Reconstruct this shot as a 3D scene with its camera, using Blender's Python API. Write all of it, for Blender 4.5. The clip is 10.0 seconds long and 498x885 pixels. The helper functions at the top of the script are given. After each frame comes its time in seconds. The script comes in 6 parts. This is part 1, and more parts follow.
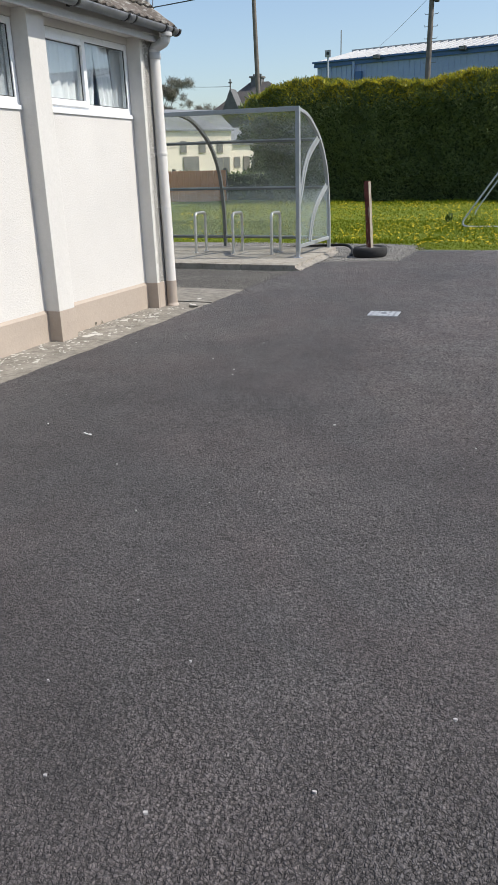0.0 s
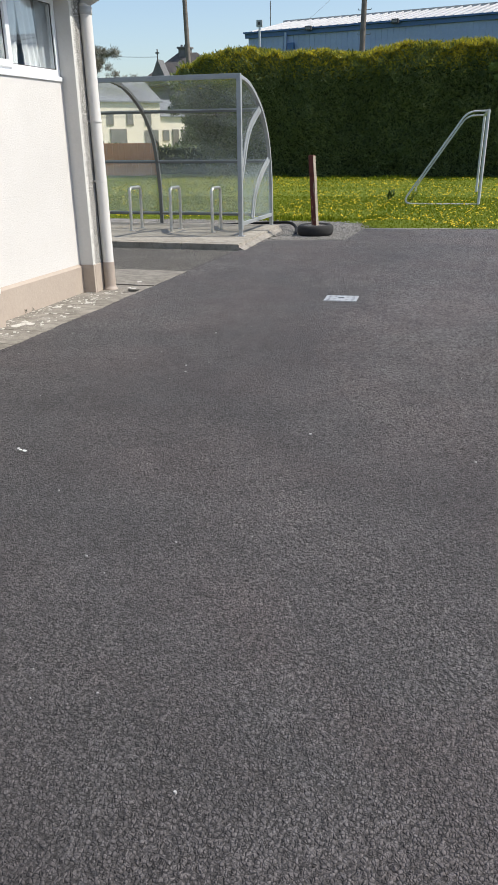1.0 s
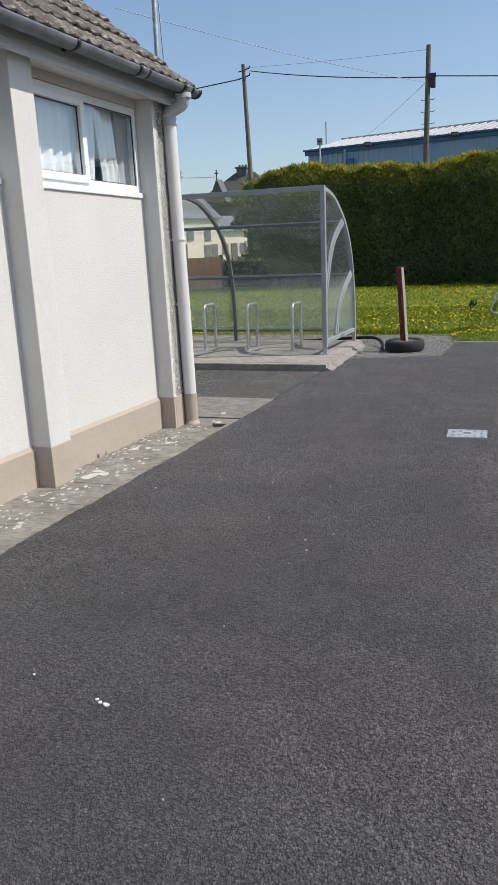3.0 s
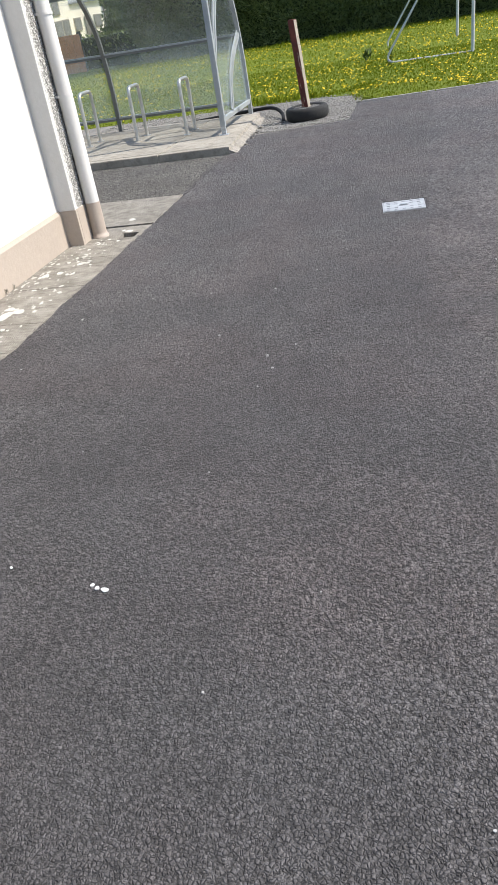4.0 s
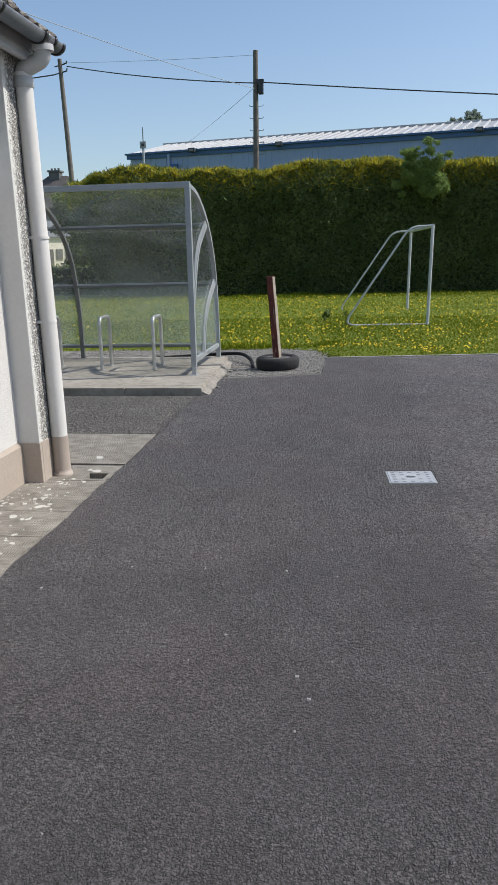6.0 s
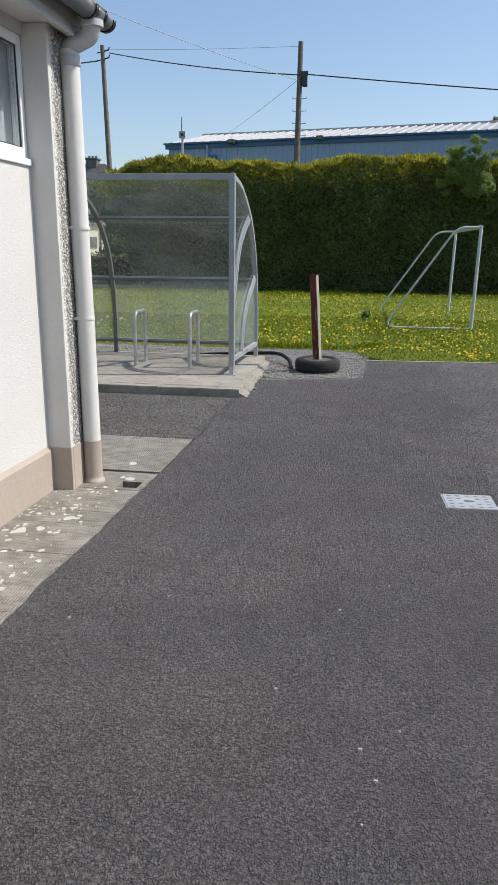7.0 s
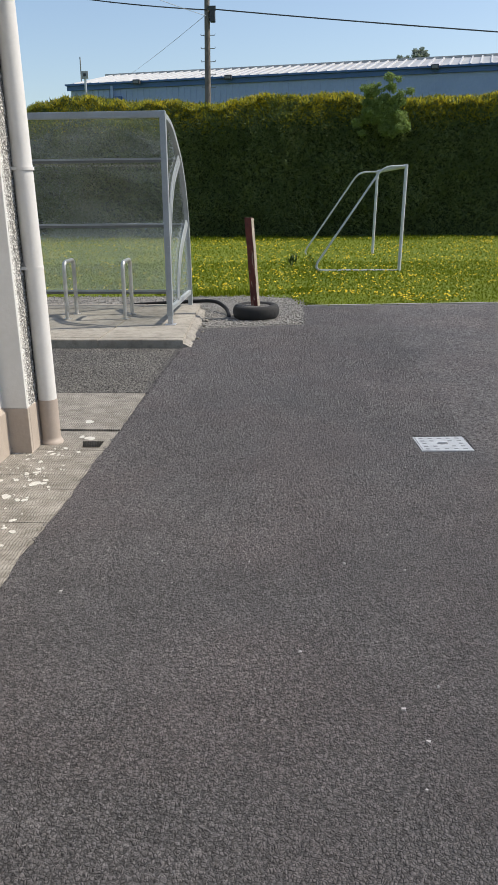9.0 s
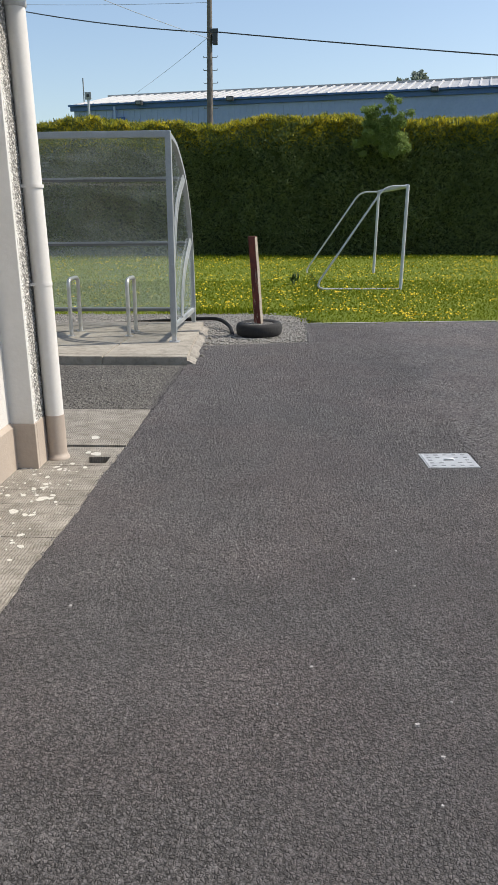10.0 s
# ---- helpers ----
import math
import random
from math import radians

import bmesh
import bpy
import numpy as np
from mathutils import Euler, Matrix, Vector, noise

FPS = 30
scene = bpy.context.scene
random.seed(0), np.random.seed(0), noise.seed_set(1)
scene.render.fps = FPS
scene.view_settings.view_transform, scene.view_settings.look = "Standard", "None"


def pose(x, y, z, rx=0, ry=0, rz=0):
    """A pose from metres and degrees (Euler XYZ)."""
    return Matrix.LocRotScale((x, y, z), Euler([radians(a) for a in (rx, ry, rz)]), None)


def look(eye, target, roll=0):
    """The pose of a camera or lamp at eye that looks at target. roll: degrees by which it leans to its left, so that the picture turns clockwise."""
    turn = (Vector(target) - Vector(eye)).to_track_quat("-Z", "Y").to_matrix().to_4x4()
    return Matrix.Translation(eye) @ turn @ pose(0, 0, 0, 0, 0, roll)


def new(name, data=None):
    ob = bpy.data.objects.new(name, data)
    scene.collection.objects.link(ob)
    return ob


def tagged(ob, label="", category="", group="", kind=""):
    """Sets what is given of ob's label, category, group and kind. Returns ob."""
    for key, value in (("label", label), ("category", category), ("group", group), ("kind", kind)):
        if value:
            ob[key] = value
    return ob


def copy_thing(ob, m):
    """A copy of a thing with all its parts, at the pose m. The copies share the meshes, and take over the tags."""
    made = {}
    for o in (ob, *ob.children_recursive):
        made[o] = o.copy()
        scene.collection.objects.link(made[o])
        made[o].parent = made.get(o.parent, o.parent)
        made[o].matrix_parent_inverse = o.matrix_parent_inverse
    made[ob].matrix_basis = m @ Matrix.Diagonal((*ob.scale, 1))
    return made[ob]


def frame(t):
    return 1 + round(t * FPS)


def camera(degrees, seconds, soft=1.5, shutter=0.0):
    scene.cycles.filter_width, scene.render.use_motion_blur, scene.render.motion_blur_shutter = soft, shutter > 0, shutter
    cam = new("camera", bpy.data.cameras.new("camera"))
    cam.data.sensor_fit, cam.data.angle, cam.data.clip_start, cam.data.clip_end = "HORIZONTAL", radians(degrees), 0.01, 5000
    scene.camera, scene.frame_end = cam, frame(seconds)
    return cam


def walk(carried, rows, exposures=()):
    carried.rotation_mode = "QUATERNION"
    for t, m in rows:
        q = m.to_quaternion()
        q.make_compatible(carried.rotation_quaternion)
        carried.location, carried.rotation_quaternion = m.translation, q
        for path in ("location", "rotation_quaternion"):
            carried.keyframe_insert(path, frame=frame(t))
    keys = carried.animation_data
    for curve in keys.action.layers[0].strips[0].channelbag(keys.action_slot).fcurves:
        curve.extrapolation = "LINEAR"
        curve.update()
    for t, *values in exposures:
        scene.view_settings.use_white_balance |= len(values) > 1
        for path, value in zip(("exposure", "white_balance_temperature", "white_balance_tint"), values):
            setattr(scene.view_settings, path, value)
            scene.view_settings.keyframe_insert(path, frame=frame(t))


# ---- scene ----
cam = camera(34.3, 10.0, soft=0.9)
PATH = [
    (0, (4.412, -8.379, 1.515), (3.703, -6.624, 0.869), -1.4),
    (0.2, (4.308, -8.264, 1.503), (3.614, -6.514, 0.829), -2.2),
    (0.5, (4.168, -8.111, 1.504), (3.502, -6.357, 0.813), -2.6),
    (0.8, (4.076, -7.943, 1.493), (3.501, -6.158, 0.796), -1.7),
    (1, (4.009, -7.785, 1.482), (3.461, -5.994, 0.780), -0.7),
    (1.2, (3.943, -7.624, 1.494), (3.373, -5.840, 0.793), -0.6),
    (1.5, (3.816, -7.488, 1.486), (3.170, -5.730, 0.784), -0.0),
    (1.8, (3.681, -7.350, 1.486), (3.009, -5.591, 0.813), -0.1),
    (2, (3.535, -7.227, 1.506), (2.900, -5.429, 0.902), 0.1),
    (2.2, (3.442, -7.126, 1.525), (2.807, -5.306, 0.991), -0.1),
    (3.3, (3.106, -6.498, 1.537), (2.416, -4.676, 1.086), -3.1),
    (3.5, (3.030, -6.428, 1.533), (2.394, -4.611, 0.990), -5.2),
    (3.6, (2.989, -6.374, 1.527), (2.442, -4.546, 0.930), -5.7),
    (3.8, (2.906, -6.297, 1.528), (2.515, -4.484, 0.781), -6.7),
    (4, (2.834, -6.249, 1.531), (2.356, -4.554, 0.582), -9.5),
    (4.2, (2.760, -6.184, 1.510), (2.212, -4.551, 0.495), -11.2),
    (4.3, (2.758, -6.119, 1.507), (2.173, -4.485, 0.513), -12.4),
    (4.5, (2.694, -5.983, 1.537), (2.118, -4.232, 0.761), -9.8),
    (4.6, (2.691, -5.895, 1.532), (2.103, -4.077, 0.942), -8.6),
    (4.7, (2.643, -5.803, 1.573), (2.091, -3.930, 1.140), -5.3),
    (4.8, (2.608, -5.734, 1.551), (2.134, -3.833, 1.151), -2.3),
    (5, (2.552, -5.683, 1.543), (2.035, -3.799, 1.114), -1.7),
    (5.2, (2.484, -5.614, 1.543), (1.969, -3.731, 1.108), -1.3),
    (5.5, (2.374, -5.526, 1.529), (1.933, -3.625, 1.092), -1.4),
    (5.6, (2.329, -5.497, 1.529), (1.958, -3.583, 1.086), -1.9),
    (5.7, (2.289, -5.467, 1.520), (1.997, -3.540, 1.072), -2.1),
    (6.8, (2.064, -5.015, 1.552), (1.775, -3.091, 1.092), 0.1),
    (7, (2.011, -4.964, 1.557), (1.682, -3.048, 1.091), 0.6),
    (7.2, (1.940, -4.942, 1.551), (1.605, -3.030, 1.069), 0.9),
    (7.5, (1.831, -4.895, 1.533), (1.515, -2.990, 1.013), -0.0),
    (7.8, (1.729, -4.880, 1.547), (1.512, -2.970, 0.994), -1.1),
    (8, (1.697, -4.834, 1.519), (1.565, -2.926, 0.934), -1.0),
    (8.2, (1.689, -4.819, 1.514), (1.573, -2.911, 0.925), -1.3),
    (8.5, (1.673, -4.817, 1.526), (1.544, -2.909, 0.938), -1.4),
    (8.8, (1.668, -4.807, 1.525), (1.539, -2.899, 0.938), -1.1),
    (9, (1.657, -4.800, 1.514), (1.535, -2.892, 0.928), -0.6),
    (9.2, (1.654, -4.799, 1.531), (1.531, -2.884, 0.968), -0.5),
    (9.5, (1.615, -4.822, 1.556), (1.479, -2.905, 1.001), 0.3),
    (9.8, (1.599, -4.837, 1.530), (1.465, -2.917, 0.984), 0.2),
    (10, (1.614, -4.814, 1.504), (1.493, -2.893, 0.961), -0.4),
]
EXPOSURE = [(0.0, 0.32, 6550, 10), (1.0, 0.40, 6600, 10), (2.0, 0.2, 6500, 10), (3.5, 0.15, 6400, 10), (3.8, 0.36, 6450, 10), (4.0, 0.75, 6500, 10), (4.5, 0.52, 6500, 10), (5.0, 0.14, 6400, 10), (5.5, 0.14, 6400, 10), (7.0, 0.30, 6450, 10), (7.5, 0.28, 6550, 10), (8.0, 0.44, 6600, 10), (8.5, 0.42, 6650, 10), (9.0, 0.32, 6700, 10), (10.0, 0.40, 6800, 10)]
walk(cam, [(t, look(eye, target, roll)) for t, eye, target, roll in PATH], EXPOSURE)

# ---------- world, sun ----------
SUN_AZ, SUN_EL = 14.0, 49.0          # azimuth from +x towards +y, elevation
world = bpy.data.worlds.new("sky")
scene.world = world
world.use_nodes = True
wn = world.node_tree.nodes
sky = wn.new("ShaderNodeTexSky")
sky.sky_type = "NISHITA"
sky.sun_disc = False
sky.sun_elevation = radians(SUN_EL)
sky.sun_rotation = radians(90 - SUN_AZ)
sky.air_density, sky.dust_density, sky.ozone_density = 1.0, 1.3, 2.0
wn["Background"].inputs["Strength"].default_value = 0.13
world.node_tree.links.new(sky.outputs[0], wn["Background"].inputs["Color"])
sun = new("sun", bpy.data.lights.new("sun", "SUN"))
sun.data.energy, sun.data.angle, sun.data.color = 3.9, radians(0.55), (1.0, 0.955, 0.88)
_d = Vector((math.cos(radians(SUN_AZ)) * math.cos(radians(SUN_EL)), math.sin(radians(SUN_AZ)) * math.cos(radians(SUN_EL)), math.sin(radians(SUN_EL))))
sun.matrix_world = look(_d * 60, (0, 0, 0))


# ---------- materials ----------
class Nodes:
    """A small builder of node materials in world metres."""

    def __init__(self, name):
        self.m = bpy.data.materials.new(name)
        self.m.use_nodes = True
        self.t = self.m.node_tree
        self.bsdf = self.t.nodes["Principled BSDF"]
        self.out = self.t.nodes["Material Output"]
        self.pos = self.node("ShaderNodeNewGeometry").outputs["Position"]

    def node(self, kind, **sets):
        n = self.t.nodes.new(kind)
        for k, v in sets.items():
            n.inputs[k.replace("_", " ")].default_value = v
        return n

    def link(self, a, b):
        self.t.links.new(a, b)

    def at(self, scale=(1, 1, 1)):
        n = self.node("ShaderNodeMapping")
        n.inputs["Scale"].default_value = scale
        self.link(self.pos, n.inputs["Vector"])
        return n.outputs[0]

    def noise(self, scale, detail=4.0, rough=0.55, stretch=(1, 1, 1), warp=0.0):
        n = self.node("ShaderNodeTexNoise", Scale=scale, Detail=detail, Roughness=rough, Distortion=warp)
        self.link(self.at(stretch), n.inputs["Vector"])
        return n.outputs["Fac"]

    def cells(self, scale, feature="F1", out="Distance", stretch=(1, 1, 1)):
        n = self.node("ShaderNodeTexVoronoi", Scale=scale)
        n.feature = feature
        self.link(self.at(stretch), n.inputs["Vector"])
        return n.outputs[out]

    def ramp(self, fac, lo, hi, a=0.0, b=1.0):
        n = self.node("ShaderNodeMapRange", From_Min=lo, From_Max=hi, To_Min=a, To_Max=b)
        self.link(fac, n.inputs["Value"])
        return n.outputs[0]

    def math(self, op, a, b=None):
        n = self.node("ShaderNodeMath")
        n.operation = op
        for i, v in enumerate((a, b)):
            if v is None:
                continue
            if isinstance(v, (int, float)):
                n.inputs[i].default_value = v
            else:
                self.link(v, n.inputs[i])
        return n.outputs[0]

    def mix(self, fac, a, b):
        n = self.node("ShaderNodeMix")
        n.data_type = "RGBA"
        for sock, v in ((n.inputs[0], fac), (n.inputs[6], a), (n.inputs[7], b)):
            if isinstance(v, (int, float)):
                sock.default_value = v
            elif isinstance(v, tuple):
                sock.default_value = (*v, 1)
            else:
                self.link(v, sock)
        return n.outputs[2]

    def bump(self, height, strength, distance, under=None):
        n = self.node("ShaderNodeBump", Strength=strength, Distance=distance)
        self.link(height, n.inputs["Height"])
        if under is not None:
            self.link(under, n.inputs["Normal"])
        return n.outputs[0]

    def warped(self, scale, amount):
        """The place, shifted a little by a noise, so that cells lose their straight edges."""
        t = self.node("ShaderNodeTexNoise", Scale=scale, Detail=2.0)
        self.link(self.pos, t.inputs["Vector"])
        a = self.node("ShaderNodeVectorMath")
        a.operation = "MULTIPLY_ADD"
        self.link(t.outputs["Color"], a.inputs[0])
        a.inputs[1].default_value = (amount, amount, amount)
        self.link(self.pos, a.inputs[2])
        return a.outputs[0]

    def facing(self, least, most):
        """Gloss that grows towards grazing views."""
        f = self.node("ShaderNodeLayerWeight", Blend=0.5).outputs["Facing"]
        return self.math("ADD", self.math("MULTIPLY", self.math("POWER", f, 4.5), most), least)

    def random(self, island=False):
        if island:
            return self.node("ShaderNodeNewGeometry").outputs["Random Per Island"]
        return self.node("ShaderNodeObjectInfo").outputs["Random"]

    def done(self, colour, rough=0.6, metal=0.0, normal=None, spec=0.5):
        b = self.bsdf
        for key, v in (("Base Color", colour), ("Roughness", rough), ("Metallic", metal), ("Specular IOR Level", spec)):
            if isinstance(v, tuple):
                b.inputs[key].default_value = (*v, 1)
            elif isinstance(v, (int, float)):
                b.inputs[key].default_value = v
            else:
                self.link(v, b.inputs[key])
        if normal is not None:
            self.link(normal, b.inputs["Normal"])
        return self.m


def plain(name, a, b, scale=6.0, rough=0.6, metal=0.0, bump=0.0, bscale=60.0, spec=0.5, fine=None):
    """Two tones mixed by coarse and fine noise, with a fine relief."""
    n = Nodes(name)
    f = n.math("ADD", n.math("MULTIPLY", n.noise(scale), 0.6), n.math("MULTIPLY", n.noise(fine or scale * 11, 3), 0.4))
    f = n.ramp(f, 0.35, 0.65)
    nm = n.bump(n.noise(bscale, 5), bump, 0.01) if bump else None
    return n.done(n.mix(f, a, b), n.ramp(f, 0, 1, rough - 0.06, rough + 0.06), metal, nm, spec)


def asphalt_material(name, dark, light, tint, size, bed, crown, gloss=0.82, spec=0.35):
    """Coated rounded stones of uneven tone in black bitumen, with worn paler patches; pit shade is in the colour."""
    n = Nodes(name)
    place = n.warped(size * 0.6, 0.006)
    big = n.node("ShaderNodeTexVoronoi", Scale=size, Randomness=1.0)
    n.link(place, big.inputs["Vector"])
    sep = n.node("ShaderNodeSeparateColor")
    n.link(big.outputs["Color"], sep.inputs[0])
    c = n.mix(sep.outputs[0], dark, light)
    c = n.mix(n.math("MULTIPLY", n.ramp(n.noise(0.9, 3, 0.5, (1, 1, 1), 0.5), 0.44, 0.58), 0.75), c, tint)
    c = n.mix(n.math("MULTIPLY", n.ramp(n.noise(1.3, 3, 0.5), 0.50, 0.64), 0.35), c, (dark[0] * 0.96, dark[1] * 1.01, dark[2] * 1.02))
    tone = n.ramp(n.noise(15, 4, 0.6, (1, 1, 1), 0.4), 0.36, 0.64, 0.90, 1.09)
    tone = n.math("MULTIPLY", tone, n.ramp(n.noise(55, 3, 0.6, (1, 1, 1), 0.4), 0.36, 0.64, 0.94, 1.06))
    tone = n.math("MULTIPLY", tone, n.ramp(n.noise(2.6, 4, 0.6), 0.34, 0.66, 0.87, 1.13))
    tone = n.math("MULTIPLY", tone, n.ramp(n.noise(0.45, 3, 0.6, (1, 1, 1), 0.6), 0.36, 0.64, 0.90, 1.10))
    sc = n.node("ShaderNodeVectorMath")
    sc.operation = "SCALE"
    n.link(c, sc.inputs[0])
    n.link(tone, sc.inputs["Scale"])
    # bitumen black plus painted pit shade, in the bed and uneven gaps between stones
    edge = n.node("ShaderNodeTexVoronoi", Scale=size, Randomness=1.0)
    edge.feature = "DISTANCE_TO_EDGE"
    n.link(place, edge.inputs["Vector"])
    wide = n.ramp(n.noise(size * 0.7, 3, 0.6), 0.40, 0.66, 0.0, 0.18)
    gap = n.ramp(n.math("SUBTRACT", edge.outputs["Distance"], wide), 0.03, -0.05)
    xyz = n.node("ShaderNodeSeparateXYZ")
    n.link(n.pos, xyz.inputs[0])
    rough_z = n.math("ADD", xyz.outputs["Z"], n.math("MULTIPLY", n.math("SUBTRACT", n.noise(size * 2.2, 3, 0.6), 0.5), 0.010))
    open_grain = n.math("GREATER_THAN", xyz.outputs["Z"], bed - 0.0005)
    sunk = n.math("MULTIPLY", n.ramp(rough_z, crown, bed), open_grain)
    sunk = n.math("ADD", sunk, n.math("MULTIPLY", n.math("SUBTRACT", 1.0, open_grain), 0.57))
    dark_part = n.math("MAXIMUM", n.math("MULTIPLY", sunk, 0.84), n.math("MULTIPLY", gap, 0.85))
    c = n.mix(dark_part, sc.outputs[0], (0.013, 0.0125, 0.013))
    crest = n.math("MINIMUM", n.math("MULTIPLY", edge.outputs["Distance"], 3.0), 0.8)
    h = n.math("ADD", n.math("MULTIPLY", crest, 0.6), n.math("MULTIPLY", sep.outputs[1], 0.5))
    h = n.math("ADD", h, n.math("MULTIPLY", n.noise(size * 1.6, 4, 0.62, (1, 1, 1), 0.5), 0.25))
    return n.done(c, gloss, 0.0, n.bump(h, 0.8, 0.009), spec)


M = {}
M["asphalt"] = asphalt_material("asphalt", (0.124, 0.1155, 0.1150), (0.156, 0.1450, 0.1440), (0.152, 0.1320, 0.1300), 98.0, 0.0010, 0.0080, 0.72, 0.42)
M["old_asphalt"] = asphalt_material("old asphalt", (0.10, 0.094, 0.085), (0.21, 0.198, 0.18), (0.14, 0.132, 0.118), 80.0, -0.0022, 0.0015)


def path_material():
    n = Nodes("tamped concrete")
    big = n.ramp(n.noise(2.6, 5, 0.6), 0.34, 0.66)
    fine = n.ramp(n.noise(55, 5, 0.7), 0.34, 0.66)
    dirt_haze = n.ramp(n.noise(9, 6, 0.7), 0.44, 0.66)
    c = n.mix(big, (0.20, 0.182, 0.152), (0.315, 0.288, 0.246))
    c = n.mix(n.math("MULTIPLY", fine, 0.55), c, (0.38, 0.355, 0.31))
    c = n.mix(n.math("MULTIPLY", dirt_haze, 0.5), c, (0.10, 0.09, 0.072))
    grid = []
    for axis, scale in ((0, 21.0), (1, 7.0)):
        w = n.node("ShaderNodeTexWave", Scale=scale, Distortion=8.0, Detail=4.0)
        w.inputs["Detail Scale"].default_value = 0.6
        w.bands_direction = "XY"[axis]
        n.link(n.pos, w.inputs["Vector"])
        grid.append(n.ramp(w.outputs["Fac"], 0.1, 0.6))
    lines = n.math("MULTIPLY", n.ramp(grid[0], 0, 1, 0.35, 1.0), n.ramp(grid[1], 0, 1, 0.55, 1.0))
    worn = n.ramp(n.noise(4.5, 4), 0.38, 0.62, 0.14, 0.50)
    c = n.mix(n.math("MULTIPLY", n.math("SUBTRACT", 1.0, lines), worn), c, (0.06, 0.052, 0.042))
    h = n.math("ADD", n.math("MULTIPLY", lines, 0.7), n.math("MULTIPLY", n.noise(90, 4, 0.7), 0.7))
    return n.done(c, 0.9, 0.0, n.bump(h, 0.9, 0.007), 0.25)


def concrete_material(name, a, b, stain):
    n = Nodes(name)
    c = n.mix(n.ramp(n.noise(1.6, 5, 0.6), 0.3, 0.7), a, b)
    c = n.mix(n.math("MULTIPLY", n.ramp(n.noise(9, 6, 0.7), 0.46, 0.70), 0.65), c, stain)
    c = n.mix(n.math("MULTIPLY", n.ramp(n.noise(140, 2), 0.45, 0.7), 0.35), c, tuple(v * 0.6 for v in a))
    return n.done(c, 0.88, 0.0, n.bump(n.noise(120, 4), 0.6, 0.004), 0.3)


M["path"] = path_material()
M["slab"] = concrete_material("slab concrete", (0.275, 0.250, 0.210), (0.405, 0.372, 0.315), (0.12, 0.105, 0.082))
M["kerb"] = concrete_material("kerb concrete", (0.36, 0.34, 0.30), (0.50, 0.47, 0.42), (0.2, 0.19, 0.15))


def render_material():
    n = Nodes("white painted render")
    c = n.mix(n.ramp(n.noise(1.1, 5), 0.3, 0.7), (0.580, 0.560, 0.529), (0.630, 0.609, 0.577))
    c = n.mix(n.math("MULTIPLY", n.ramp(n.noise(14, 5, 0.7), 0.55, 0.8), 0.18), c, (0.48, 0.45, 0.41))
    rip = n.noise(32, 4, 0.5, (1, 1, 2.2), 0.8)
    h = n.math("ADD", n.math("MULTIPLY", rip, 0.8), n.math("MULTIPLY", n.noise(150, 3), 0.35))
    return n.done(c, 0.82, 0.0, n.bump(h, 0.50, 0.008), 0.3)


M["render"] = render_material()
M["smooth"] = plain("smooth cream paint", (0.575, 0.555, 0.520), (0.63, 0.61, 0.575), 2.0, 0.7, 0, 0.25, 40)
M["plinth"] = plain("beige plinth paint", (0.365, 0.305, 0.25), (0.42, 0.352, 0.29), 2.5, 0.75, 0, 0.3, 50)


def roughcast_material():
    """White pebbledash; grime and the downpipe's shade are coloured in towards the pipe."""
    n = Nodes("roughcast")
    s = n.cells(75)
    xyz = n.node("ShaderNodeSeparateXYZ")
    n.link(n.pos, xyz.inputs[0])
    c = n.mix(n.ramp(n.noise(60, 4), 0.52, 0.68), (0.74, 0.72, 0.67), (0.40, 0.38, 0.33))
    dirty_shaded = n.mix(n.ramp(n.noise(70, 3), 0.48, 0.60), (0.20, 0.19, 0.17), (0.60, 0.58, 0.54))
    side = n.math("ADD", xyz.outputs["Y"], n.math("MULTIPLY", n.noise(22, 4, 0.7), 0.10))
    c = n.mix(n.ramp(side, -0.065, -0.015), c, dirty_shaded)
    return n.done(c, 0.9, 0.0, n.bump(n.math("ADD", s, n.noise(40, 4)), 0.7, 0.014), 0.3)


M["roughcast"] = roughcast_material()
M["upvc"] = plain("white plastic", (0.80, 0.81, 0.82), (0.85, 0.86, 0.87), 3, 0.32)
M["fascia"] = plain("grey white fascia paint", (0.44, 0.43, 0.42), (0.53, 0.515, 0.50), 3, 0.55, 0, 0.15, 30)
M["soffit"] = plain("soffit paint", (0.62, 0.60, 0.56), (0.70, 0.68, 0.64), 3, 0.6)
M["gutter"] = plain("weathered grey gutter plastic", (0.085, 0.09, 0.10), (0.21, 0.215, 0.225), 7, 0.45)
M["clip"] = plain("black plastic", (0.014, 0.014, 0.015), (0.03, 0.03, 0.031), 8, 0.4)
M["elbow"] = plain("pale grey plastic", (0.42, 0.42, 0.415), (0.55, 0.55, 0.54), 7, 0.45)
M["pipe"] = plain("cream painted pipe", (0.64, 0.615, 0.575), (0.70, 0.675, 0.635), 5, 0.5, 0, 0.12, 60)
M["pipe_base"] = plain("brown painted pipe", (0.345, 0.285, 0.235), (0.40, 0.332, 0.275), 5, 0.6, 0, 0.12, 60)


def tile_material():
    n = Nodes("concrete roof tile")
    r = n.random()
    c = n.mix(r, (0.088, 0.074, 0.062), (0.155, 0.132, 0.115))
    c = n.mix(n.ramp(n.noise(16, 5, 0.7), 0.5, 0.66), c, (0.33, 0.32, 0.29))
    c = n.mix(n.ramp(n.noise(7, 5, 0.6), 0.58, 0.7), c, (0.07, 0.06, 0.05))
    return n.done(c, 0.92, 0.0, n.bump(n.noise(90, 4), 0.9, 0.01), 0.25)


M["tile"] = tile_material()
M["mortar"] = concrete_material("verge mortar", (0.30, 0.28, 0.25), (0.42, 0.40, 0.36), (0.15, 0.14, 0.12))


